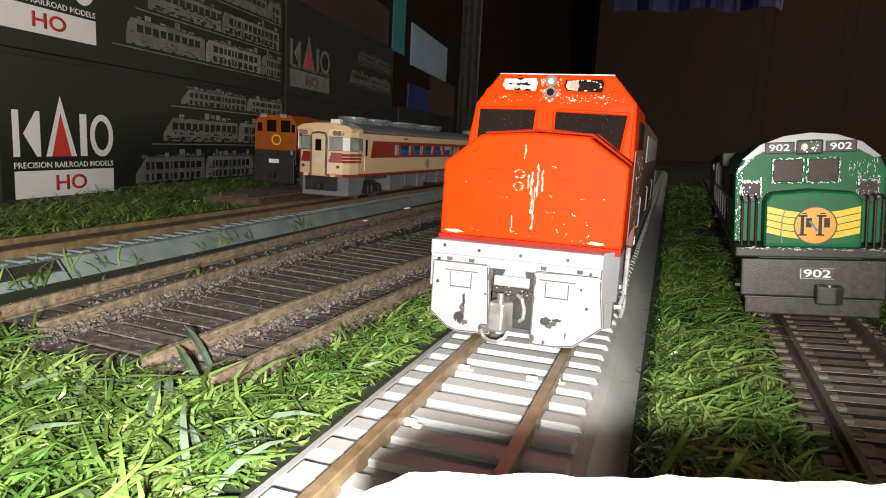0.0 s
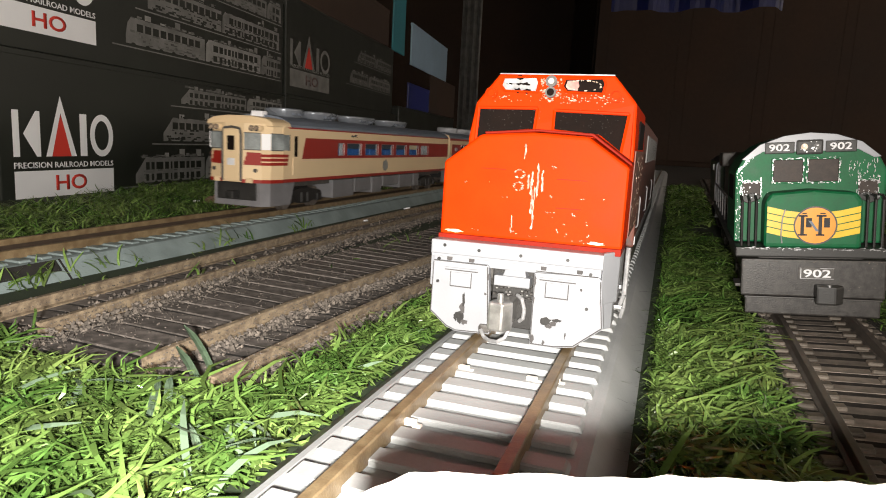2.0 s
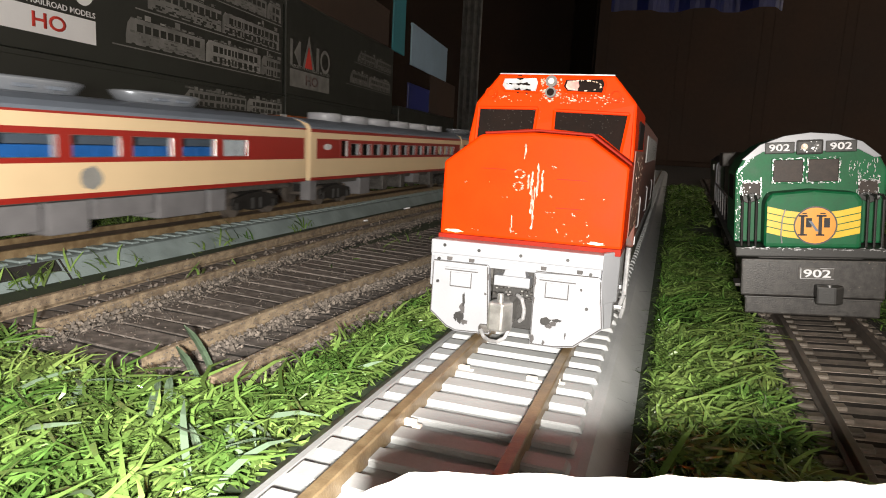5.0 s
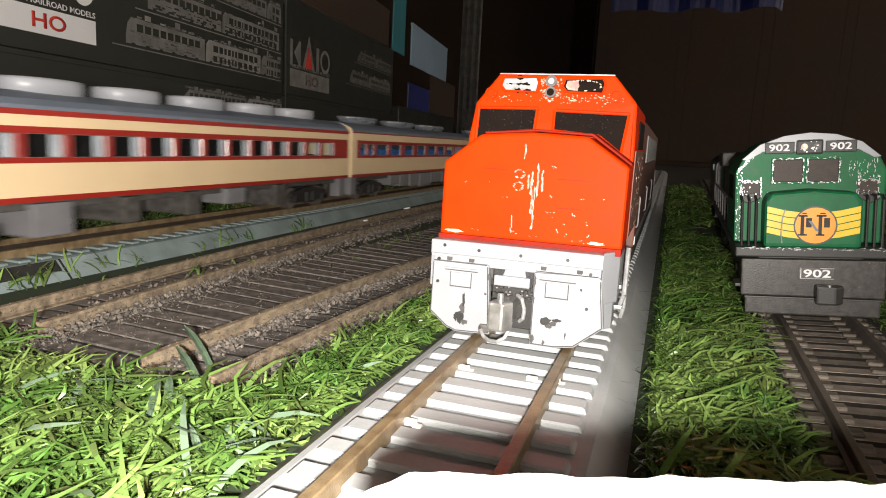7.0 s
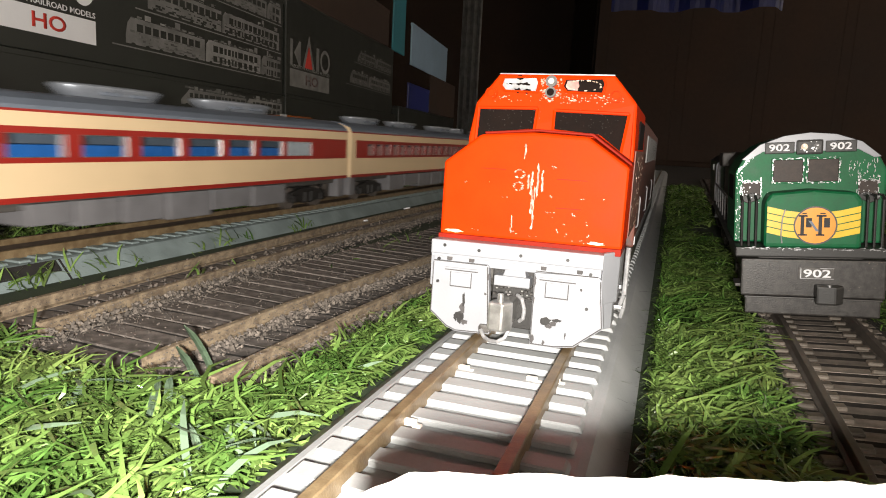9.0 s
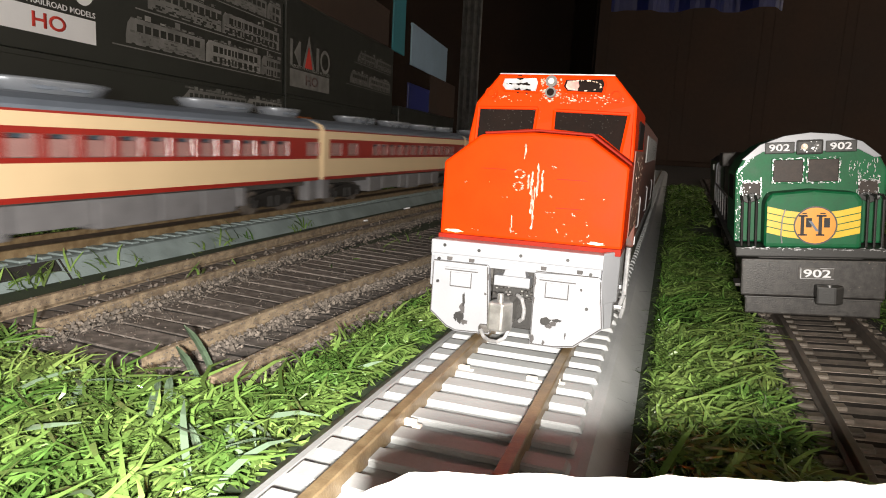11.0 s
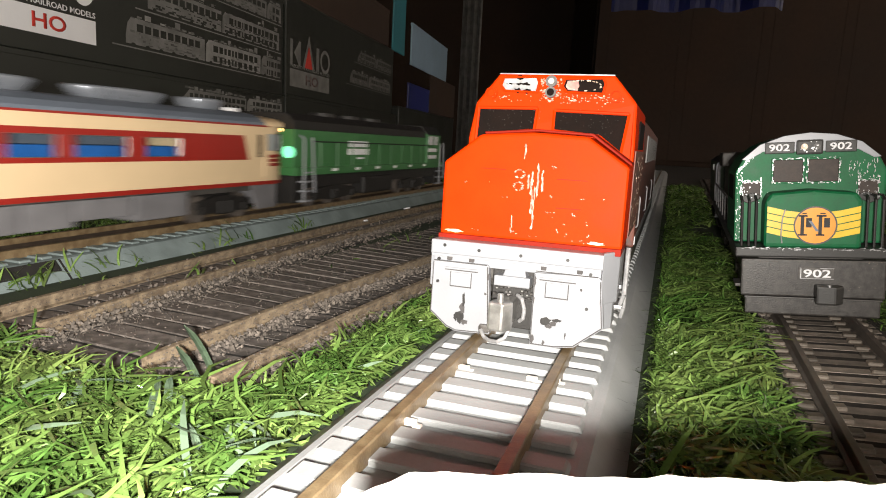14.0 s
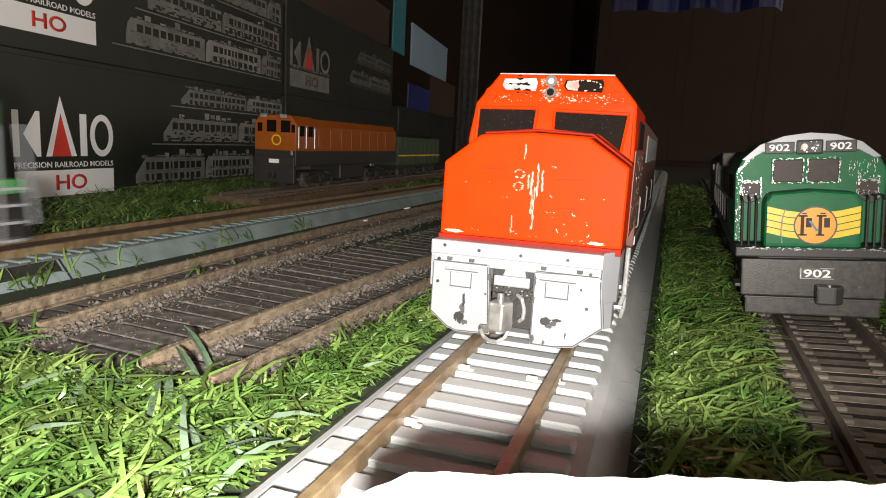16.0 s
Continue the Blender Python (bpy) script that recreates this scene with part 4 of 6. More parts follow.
def boxy_locomotive(at):
    t = empty("diesel_locomotive", at, "dark yellow-orange boxy model diesel locomotive parked by the boxes", "locomotive")
    body = part("body", prism([(-15.4, 26), (-15.4, 43.5), (-11.8, 49.4), (11.8, 49.4), (15.4, 43.5), (15.4, 26)], "y", 0, 30, 0.7, seg=3), "dark_orange", t)
    hood = part("long_hood", prism([(-14.6, 26), (-14.6, 43.5), (-11.5, 48.6), (11.5, 48.6), (14.6, 43.5), (14.6, 26)], "y", 29.5, 205, 0.6), "dark_orange", t)
    for x in (-13.2, -6.2, 4.2):
        part("windscreen", box(x, x + (3.6 if x < -10 else 7.0), -0.25, 0.2, 38.2, 46.0 if x > -10 else 44.0, 0.2), "glass_dark", body)
    part("windscreen", box(12.0, 14.6, -0.25, 0.2, 38.2, 43.5, 0.2), "glass_dark", body)
    for y in (5, 18):
        part("side_window", box(15.2, 15.6, y, y + 7, 36, 43, 0.2), "glass_dark", body)
    for y in (3, 14, 27):
        part("grab_rail", wire([(15.9, y, 28), (15.9, y, 42)], 0.4), "silver", body)
    for i in range(8):
        part("hood_door", box(14.5, 14.85, 36 + i * 20, 53 + i * 20, 28, 42, 0.15), "dark_orange", hood)
    part("badge", ring(1.0, 33.0, 3.6, 3.6, 0.9, FRONT, (0, -0.05, 0), 0.15), "yellow", t, "small dull yellow ring badge")
    for x in (-9, 6):
        part("headlight", box(x - 2.4, x + 2.4, -0.6, 1.5, 47.6, 50.0, 0.5), "silver", body)
    part("frame", box(-15.4, 15.4, 0.2, 206, 16, 26.2, 0.5), "black", t)
    pl = part("pilot", box(-15, 15, -1.5, 2, 4, 22, 0.5), "black", t)
    part("number_plate", box(-3.6, 3.8, -1.85, -1.4, 17.6, 20.2, 0.1), "print_white", pl, "pale plate with illegible bars")
    part("step_light", box(12.5, 14.0, -2.0, -1.4, 23.5, 26, 0.2), "silver", pl)
    part("coupler", box(-2, 2, -6, 0, 8, 11.5, 0.6), "black", t)
    part("fuel_tank", box(-13, 13, 80, 130, 4, 16, 1.2), "black", t)
    bogie(t, 45, 18, 5.2, "truck", 3)
    bogie(t, 162, 18, 5.2, "truck", 3)
    return t


def covered_wagon(at):
    t = empty("covered_wagon", at, "dull green model wagon with yellow line in the shade", "wagon")
    body = part("body", box(-14.5, 14.5, 0, 150, 12, 40, 0.6), "dull_green", t)
    for i in range(9):
        part("rib", box(14.4, 15.0, 4 + i * 17, 5.4 + i * 17, 13, 39.5), "dull_green", body)
    part("sill_line", box(14.5, 15.2, 0, 150, 21, 22.4), "yellow", body)
    part("end_ladder", wire([(-15.2, 2, 10), (-15.2, 2, 38), (-11, 1, 42)], 0.9), "ac_grey", t, "pale grey end ladder")
    part("end_ladder", wire([(-15.2, 9, 10), (-15.2, 9, 30)], 0.5), "ac_grey", t, "pale grey end ladder")
    part("side_panel", box(-15.0, -14.4, 24, 52, 20, 37, 0.3), "chip", body, "faded tan side panel")
    part("marker_lamp", rod((-15.6, 66, 36), (-14.4, 66, 36), 2.0, seg=12), "window_pale", body, "pale round marker lamp")
    part("roof", prism([(-15, 39.8), (-10, 43), (10, 43), (15, 39.8)], "y", -1, 151, 0.4), "truck", t)
    part("frame", box(-12, 12, 2, 148, 8.5, 12.2, 0.3), "truck", t)
    bogie(t, 28, 10, 5.0, "truck")
    bogie(t, 122, 10, 5.0, "truck")
    return t


# ---- the passing express ----
CAR_L, PITCH_L = 260.0, 265.0


def roof_unit(parent, y0, y1, drum):
    cy, ry = (y0 + y1) / 2 + 3, (y1 - y0) / 2 * 0.84
    n = 28
    t = bmesh.new()
    if drum:
        levels = ((1.0, 9.0, 44.0), (1.0, 9.0, 49.0), (0.97, 8.7, 49.8), (0.8, 7.5, 50.0))
    else:
        levels = ((0.74, 6.0, 44.0), (0.88, 7.4, 46.4), (1.0, 8.4, 48.9), (0.985, 8.2, 49.5), (0.93, 7.6, 49.8), (0.5, 4.0, 49.9))
    rings = []
    for k, rx, z in levels:
        e = 0.42 if drum else 0.36
        ringv = []
        for i in range(n):
            a = 2 * math.pi * i / n
            c, s = math.cos(a), math.sin(a)
            ringv.append(t.verts.new((rx * math.copysign(abs(c) ** (2 * e), c), cy + ry * k * math.copysign(abs(s) ** (2 * e), s), z)))
        rings.append(ringv)
    for a, b in zip(rings, rings[1:]):
        for i in range(n):
            t.faces.new((a[i], a[(i + 1) % n], b[(i + 1) % n], b[i]))
    t.faces.new(rings[-1])
    t.faces.new(rings[0][::-1])
    u = part("roof_unit", t, "ac_grey" if drum else "ac_silver", parent, "light grey rooftop air conditioner")
    for f in u.data.polygons:
        f.use_smooth = len(f.vertices) == 4
    if not drum:
        bm = None
        for y in (cy - ry * 0.45, cy + ry * 0.1):
            bm = box(6.4, 8.3, y, y + ry * 0.3, 46.6, 47.7, 0.2, bm)
        part("unit_louvre", bm, "roof_grey", u)
    return u


def coach(name, label, windows, units, drum, seat, band, cab=False, eave_red=False, curtain="window_pale", extras=None, boxes=True, lit=False):
    """A coach whose leading end is at y = 0; windows are (y0, y1, curtain share, seat or not)."""
    t = empty(name, pose(0, 0, 0), label, "railcar", "cars of the passing train")
    y_start = 9.0 if cab else 0.0
    lo, hi = 27.0, 33.6
    open_from, open_to = windows[0][0] - 2, windows[-1][1] + 2
    bm = prism([(-18, 14.5), (-18, lo), (-17.2, lo), (-17.2, 16), (17.2, 16), (17.2, lo), (18, lo), (18, 14.5)], "y", y_start, CAR_L)
    box(-18, 18, y_start, open_from, lo, hi, 0, bm)
    box(-18, 18, open_to, CAR_L, lo, hi, 0, bm)
    prism([(-18, hi), (-18, 40), (18, 40), (18, hi)], "y", y_start, CAR_L, 0, bm)
    shell = part("body", bm, "cream", t, "cream body side")
    # pillars between the windows
    for s in (-1, 1):
        edges = [open_from] + [e for w in windows for e in w[:2]] + [open_to]
        for a, b in zip(edges[::2], edges[1::2]):
            if b - a > 0.2:
                part("pillar", box(s * 17.5 - 0.62, s * 17.5 + 0.62, a, b, lo - 0.1, hi + 0.1), "maroon", shell)
        b0, b1, sl = band
        for z0, z1 in ((25.4, lo), (hi, 35.6)):
            part("stripe", facet((18 * s, b0), (18 * s, b1), 0, b1 - b0, z0, z1, -0.1 if s > 0 else -0.02, 0.16) if s > 0 else box(-18.1, -17.9, b0, b1, z0, z1), "maroon", shell, "crimson window stripe")
        for a, b in ((b0, open_from), (open_to, b1)):
            if b > a:
                part("stripe", box(s * 18 - 0.1, s * 18 + 0.12, a, b, lo, hi), "maroon", shell, "crimson window stripe")
        if sl:
            t2 = prism([(b0 - sl, 25.4), (b0, 25.4), (b0, 35.6)], "x", s * 18 - 0.1, s * 18 + 0.12)
            part("stripe", t2, "maroon", shell, "crimson window stripe")
        part("lower_stripe", box(s * 18 - 0.1, s * 18 + 0.12, y_start, CAR_L, 14.4, 16.0), "maroon", shell)
        part("eave_line", box(s * 18 - 0.2, s * 18 + 0.2, 14 if cab else 0, CAR_L, 38.7 if eave_red else 39.6, 40.3), "maroon", shell)
        for y0, y1, share, sit in windows:
            p = part("window_pane", box(s * 17.75 - 0.08, s * 17.75 + 0.08, y0, y1, lo, hi), "pane", shell, "clear window pane")
            p.visible_shadow = False
            xs = s * 18.05
            fr = wire([(xs, y0, lo), (xs, y1, lo), (xs, y1, hi), (xs, y0, hi), (xs, y0, lo)], 0.13, None, 5)
            part("window_frame", fr, "steel", p)
            if share:
                part("curtain", box(s * 17.0 - 0.12, s * 17.0 + 0.12, y1 - (y1 - y0) * share, y1 - 0.2, lo, hi), curtain, shell, "pale curtain")
            if sit:
                n = max(1, round((y1 - y0) / 9))
                for k in range(n):
                    ys, ye = y0 + 0.2 + k * (y1 - y0) / n, y0 + (k + 1) * (y1 - y0) / n - 0.1
                    part("seat", box(s * 13.8 - 2.8, s * 13.8 + 2.8, ys, ye, 17, lo + (3.6 if seat == "seat_blue" else 5.2), 0.5), seat, shell, "moulded seat back")
    part("aisle_wall", box(-0.3, 0.3, 12, CAR_L - 8, 16, 38.5), "truck" if drum else "roof_grey", shell)
    r = prism([(-18.1, 39.9), (-17.6, 41.4), (-15.5, 43.2), (-11, 44.9), (-5, 45.7), (5, 45.7), (11, 44.9), (15.5, 43.2), (17.6, 41.4), (18.1, 39.9)], "y", 16 if cab else 0.5, CAR_L - 0.5)
    roof = part("roof", r, "roof_grey", t, "blue-grey roof")
    for f in roof.data.polygons:
        f.use_smooth = False
    for y0, y1 in units:
        roof_unit(roof, y0, y1, drum)
    # ends
    for y in ([CAR_L] if cab else [0.0, CAR_L]):
        d = -1 if y == 0 else 1
        part("end_panel", prism([(-17.9, 14.6), (-17.9, 40), (-16.5, 42.6), (-10, 44.6), (10, 44.6), (16.5, 42.6), (17.9, 40), (17.9, 14.6)], "y", y - 0.5 * (d < 0), y + 0.6, 0.2, seg=1), "cream", shell)
        part("gangway", box(-7, 7, min(y, y + d * 2.4), max(y, y + d * 2.4), 14, 40, 0.5), "dirty_black", shell, "black corridor connection")
    part("floor_frame", box(-13, 13, 10, CAR_L - 6, 11.5, 15, 0.4), "dirty_black", t)
    bogie(t, 38, 14, 5.3, "truck")
    bogie(t, 226, 14, 5.3, "truck")
    y = 64.0
    k = 0
    while y < 196:
        w = random.uniform(12, 30) if boxes else random.uniform(7, 15)
        z0 = random.choice((3.6, 4.6, 5.4, 7.0))
        part("underfloor_box", box(-15.5, 15.5, y, min(y + w, 200), z0, 13.5, 0.5), "underframe" if boxes or k % 3 == 0 else "dirty_black", t, "grey underfloor equipment box")
        y += w + (random.uniform(1, 3) if boxes else random.uniform(12, 24))
        k += 1
    if not cab:
        for ye in (4, 254):
            part("end_box", box(10, 15.5, ye, ye + 7, 4, 14.4, 0.3), "underframe", t)
    if extras == "plate":
        part("oval_plate", plate(disc(17.5, 31.5, 4.4, 1.6), SIDE, (18.1, 0, 0), 0.1), "window_pale", shell, "pale oval plate")
        dr = part("side_door", box(17.9, 18.25, 32, 41, 25.5, 35.8, 0.2), "maroon", shell)
        part("door_window", box(18.2, 18.35, 32.8, 37.5, 26.5, 35), "glass_dark", dr)
        part("door_grille", box(18.2, 18.35, 38, 40.6, 26.5, 35), "window_pale", dr)
    if cab:
        # wrapped cab front
        plan = [(-18, 9.2), (-16.2, 1.5), (-13.5, -2.0), (-5, -4.6), (5, -4.6), (13.5, -2.0), (16.2, 1.5), (18, 9.2)]
        nose = prism(plan, "z", 14.5, 41.0)
        for v in nose.verts:
            if v.co.z > 40:
                v.co.y += 2.0
        front = part("cab_front", nose, "cream", t, "cream rounded cab front")
        part("cab_roof", prism([(-17.9, 40), (-17.2, 42), (-14, 43.6), (-6, 44.6), (6, 44.6), (14, 43.6), (17.2, 42), (17.9, 40)], "y", 0.5, 17, 0.8), "cream", front)
        dr = part("gangway_door", box(-4.2, 4.2, -5.6, -4.4, 14.8, 38.2, 0.8), "cream", front, "cream end door with dark surround")
        part("door_window", box(-1.9, 1.9, -5.8, -5.4, 28.8, 35.2, 0.3), "glass_dark", dr)
        part("door_sign", box(-2.0, 2.0, -5.75, -5.4, 22, 25.2, 0.1), "window_pale", dr)
        part("door_surround", wire([(-4.9, -5.0, 15), (-4.9, -5.0, 36), (-4.0, -5.0, 38.6), (0, -5.0, 39.2), (4.0, -5.0, 38.6), (4.9, -5.0, 36), (4.9, -5.0, 15)], 0.55), "dirty_black", dr)
        for s in (-1, 1):
            def f(p, q, *a, **k):
                return facet(p, q, *a, **k) if s > 0 else facet((-q[0], q[1]), (-p[0], p[1]), *a, **k)
            segs = (((5, -4.6), (13.5, -2.0)), ((13.5, -2.0), (16.2, 1.5)), ((16.2, 1.5), (18, 9.2)))
            lens = [math.dist(*g) for g in segs]
            part("cab_window", f(*segs[0], 1.2, lens[0] - 0.2, 29.4, 36.6, 0.02, 0.15), "cab_glass", front, "greenish reflecting cab window")
            part("cab_window", f(*segs[2], 0.3, lens[2], 29.4, 36.6, 0.02, 0.15), "cab_glass", front, "greenish reflecting cab window")
            part("cab_window", box(s * 18 - 0.1, s * 18 + 0.12, 9.2, 14.2, 29.4, 36.6), "cab_glass", front, "greenish reflecting cab window")
            part("window_trim", box(s * 18 - 0.1, s * 18 + 0.25, 14.2, 14.7, 29.2, 36.8), "dirty_black", front)
            part("window_post", f(*segs[1], 0.0, lens[1], 29.4, 36.6, 0.05, 0.25), "print_white", front)
            for zz in (29.1, 36.6):
                part("window_trim", f(*segs[0], 0.9, lens[0] - 0.1, zz, zz + 0.4, 0.05, 0.22), "dirty_black", front)
                part("window_trim", f(*segs[2], 0.1, lens[2], zz, zz + 0.4, 0.05, 0.22), "dirty_black", front)
            for k in range(3):
                z0 = 22.4 + k * 1.9
                part("moustache_stripe", f(*segs[0], 1.0 + k * 0.6, lens[0], z0, z0 + 1.92, 0.02, 0.1), "maroon", front, "crimson stripe")
                part("moustache_stripe", f(*segs[1], 0.0, lens[1], z0, z0 + 1.25, 0.02, 0.1), "maroon", front, "crimson stripe")
                part("moustache_stripe", f(*segs[2], 0.0, lens[2], z0, z0 + 1.4, 0.02, 0.1), "maroon", front, "crimson stripe")
                part("moustache_stripe", box(s * 18 - 0.1, s * 18 + 0.1, 9.2, 13.0 + k * 0.4, z0, z0 + 1.4), "maroon", front, "crimson stripe")
            for g in range(3):
                part("lower_stripe", f(*segs[g], 0, lens[g], 14.3, 15.9, 0.02, 0.12), "maroon", front)
            lamp = part("headlight_housing", box(s * 10.6 - 3.0, s * 10.6 + 3.0, -3.6, 2.0, 37.6, 40.2, 0.9), "cream", front)
            for dx in (-1.3, 1.3):
                hl = part("headlight", rod((s * 10.6 + dx, -3.2, 38.9), (s * 10.6 + dx, -5.6 if lit else -3.8, 38.9), 0.85, seg=14), "headlight" if lit else "chip", lamp, "small warm headlight" if lit else "small unlit headlight")
                part("lamp_ring", rod((s * 10.6 + dx, -3.2, 38.9), (s * 10.6 + dx, -3.68, 38.9), 1.25, seg=14), "dirty_black", hl)
            part("tail_lamp", rod((s * 11.0, -3.2, 20.0), (s * 11.0, -2.4, 20.0), 0.9, seg=12), "dirty_black", front)
            part("jumper_bracket", box(s * 8.5 - 1.6, s * 8.5 + 1.6, -4.4, -2.5, 14.2, 16.4, 0.4), "cream", front)
            part("door_slit", box(s * 18 - 0.1, s * 18 + 0.12, 19.0, 21.8, 26.5, 36.2, 0.05), "glass_dark", shell, "narrow dark driver's door window")
            part("door_handrail", wire([(s * 18.3, 17.4, 18), (s * 18.3, 17.4, 26)], 0.25), "cream", shell)
        sk = [(-16, 19), (-15.2, 3.0), (-12.2, -1.0), (12.2, -1.0), (15.2, 3.0), (16, 19), (14.8, 19), (14.0, 3.6), (11.6, 0.2), (-11.6, 0.2), (-14.0, 3.6), (-14.8, 19)]
        sb = prism(sk, "z", 3.4, 14.3)
        for v in sb.verts:
            if v.co.z > 10 and v.co.y > 10:
                v.co.y += 4.0
        skirt = part("front_skirt", sb, "underframe", t, "grey front skirt")
        part("skirt_opening", box(-10.5, 10.5, -1.4, -0.2, 6.0, 14.2, 0.4), "black", skirt)
        part("coupler", box(-2, 2, -7, -2, 7, 10.5, 0.6), "black", t)
        part("emblem_mark", plate([(0, 0), (2, 0.5), (4, 0.1), (6, 0.9), (9, 0.6), (7, -0.1), (9.5, -0.8), (6.5, -0.6), (4, -0.5), (3, -1.0)], SIDE, (18.1, 79, 37.8), 0.06), "dirty_black", shell)
        part("side_badge", plate(blotch(130, 20.6, 4.2, 3.6, 14, 0.12), SIDE, (18.03, 0, 0), 0.06), "print_grey", shell, "faded round badge")
        part("antenna_box", box(-3, 3, 14, 19, 44, 47.4, 0.5), "print_white", roof)
    return t


def rear_locomotive():
    t = empty("diesel_locomotive", pose(0, 0, 0), "bright green model diesel locomotive with black roof", "locomotive")
    L = 239.0
    part("sill", box(-16.4, 16.4, 4, L - 6, 17.0, 21.0, 0.4), "green_loco", t)
    hood = part("long_hood", prism([(-14.5, 20.5), (-14.5, 39.6), (14.5, 39.6), (14.5, 20.5)], "y", 5, 196, 0.4), "green_loco", t)
    part("hood_roof", prism([(-14.5, 39.5), (-13.8, 44), (-10, 47.4), (10, 47.4), (13.8, 44), (14.5, 39.5)], "y", 5, 196, 0.4), "truck", t, "black hood roof")
    for y in (60, 92, 124):
        part("roof_fan", rod((0, y, 47.0), (0, y, 49.6), 8, seg=24), "truck", hood)
    for i in range(9):
        part("hood_door", box(14.4, 14.58, 14 + i * 19.6, 32.8 + i * 19.6, 23, 37.5, 0.12), "green_loco", hood)
    cab = part("cab", prism([(-16.2, 20.5), (-16.2, 42), (-11, 48), (11, 48), (16.2, 42), (16.2, 20.5)], "y", 195.5, 226, 0.5), "green_loco", t)
    part("cab_roof", prism([(-16.4, 42), (-11.2, 48.3), (11.2, 48.3), (16.4, 42), (15, 42.5), (10.6, 47), (-10.6, 47), (-15, 42.5)], "y", 195, 226.5), "black", cab)
    for y in (198, 210):
        part("cab_window", box(16.0, 16.5, y, y + 9, 34.5, 41.0, 0.2), "window_pale", cab)
    part("short_hood", box(-10, 10, 225, L - 8, 20.5, 35, 0.8), "green_loco", t)
    bm = None
    for z in (24.0, 29.2):
        bm = box(16.1, 16.5, 198, 217, z, z + 2.6, 0.3, bm)
    part("figure_bar", bm, "print_white", cab, "white illegible number bars")
    bm = None
    for z0, z1, y0, y1 in ((31.6, 35.0, 65, 91), (27.2, 30.6, 64, 92), (24.6, 25.6, 76, 85)):
        bm = box(14.6, 14.95, y0, y1, z0, z1, 0.1, bm)
    part("lettering_bar", bm, "print_white", hood, "white illegible lettering bars")
    for s in (-1, 1):
        part("handrail", wire([(s * 16.2, 22, 34.0), (s * 16.2, 194, 34.0)], 0.35), "black", t)
        for i in range(9):
            part("stanchion", rod((s * 16.2, 29 + i * 19, 20), (s * 16.2, 29 + i * 19, 34.0), 0.3, None, 6), "green_loco", t)
        for i in range(6):
            bm = box(s * 16.45 - 0.15, s * 16.45 + 0.15, 42 + i * 28.8, 48.2 + i * 28.8, 18.6, 20.0)
            part("safety_mark", bm, "print_white", t, "white safety marks")
        for y in (12, L - 14):
            bm = wire([(s * 16.5, y, 4), (s * 16.5, y, 35), (s * 14, y, 37)], 0.6)
            wire([(s * 16.5, y + 11, 8), (s * 16.5, y + 8, 36)], 0.6, bm)
            part("step_rail", bm, "white_paint", t, "white step handrail")
            for z in (3.6, 8.6, 13.4, 18.0):
                part("step", box(s * 14.5 - 2.2, s * 14.5 + 2.2, y, y + 8, z, z + 0.8), "white_paint", t)
            part("step_side", box(s * 12.5 - 0.4, s * 12.5 + 0.4, y - 1, y + 9, 3, 18), "truck", t)
    part("end_lamp", rod((12.5, 2.5, 28.5), (12.5, 5.2, 28.5), 2.8, seg=18), "tail_green", t, "glowing green end lamp")
    part("pilot", box(-15, 15, L - 6, L - 3, 3.4, 17, 0.4), "truck", t)
    part("pilot", box(-15, 15, 4, 7, 3.4, 17, 0.4), "truck", t)
    part("underframe", box(-12, 12, 5, L - 5, 10, 17.2, 0.3), "truck", t)
    part("fuel_tank", box(-14.5, 14.5, 88, 132, 3.4, 14, 1.4), "truck", t)
    bogie(t, 52, 22, 5.4, "truck", 3)
    bogie(t, 176, 22, 5.4, "truck", 3)
    return t


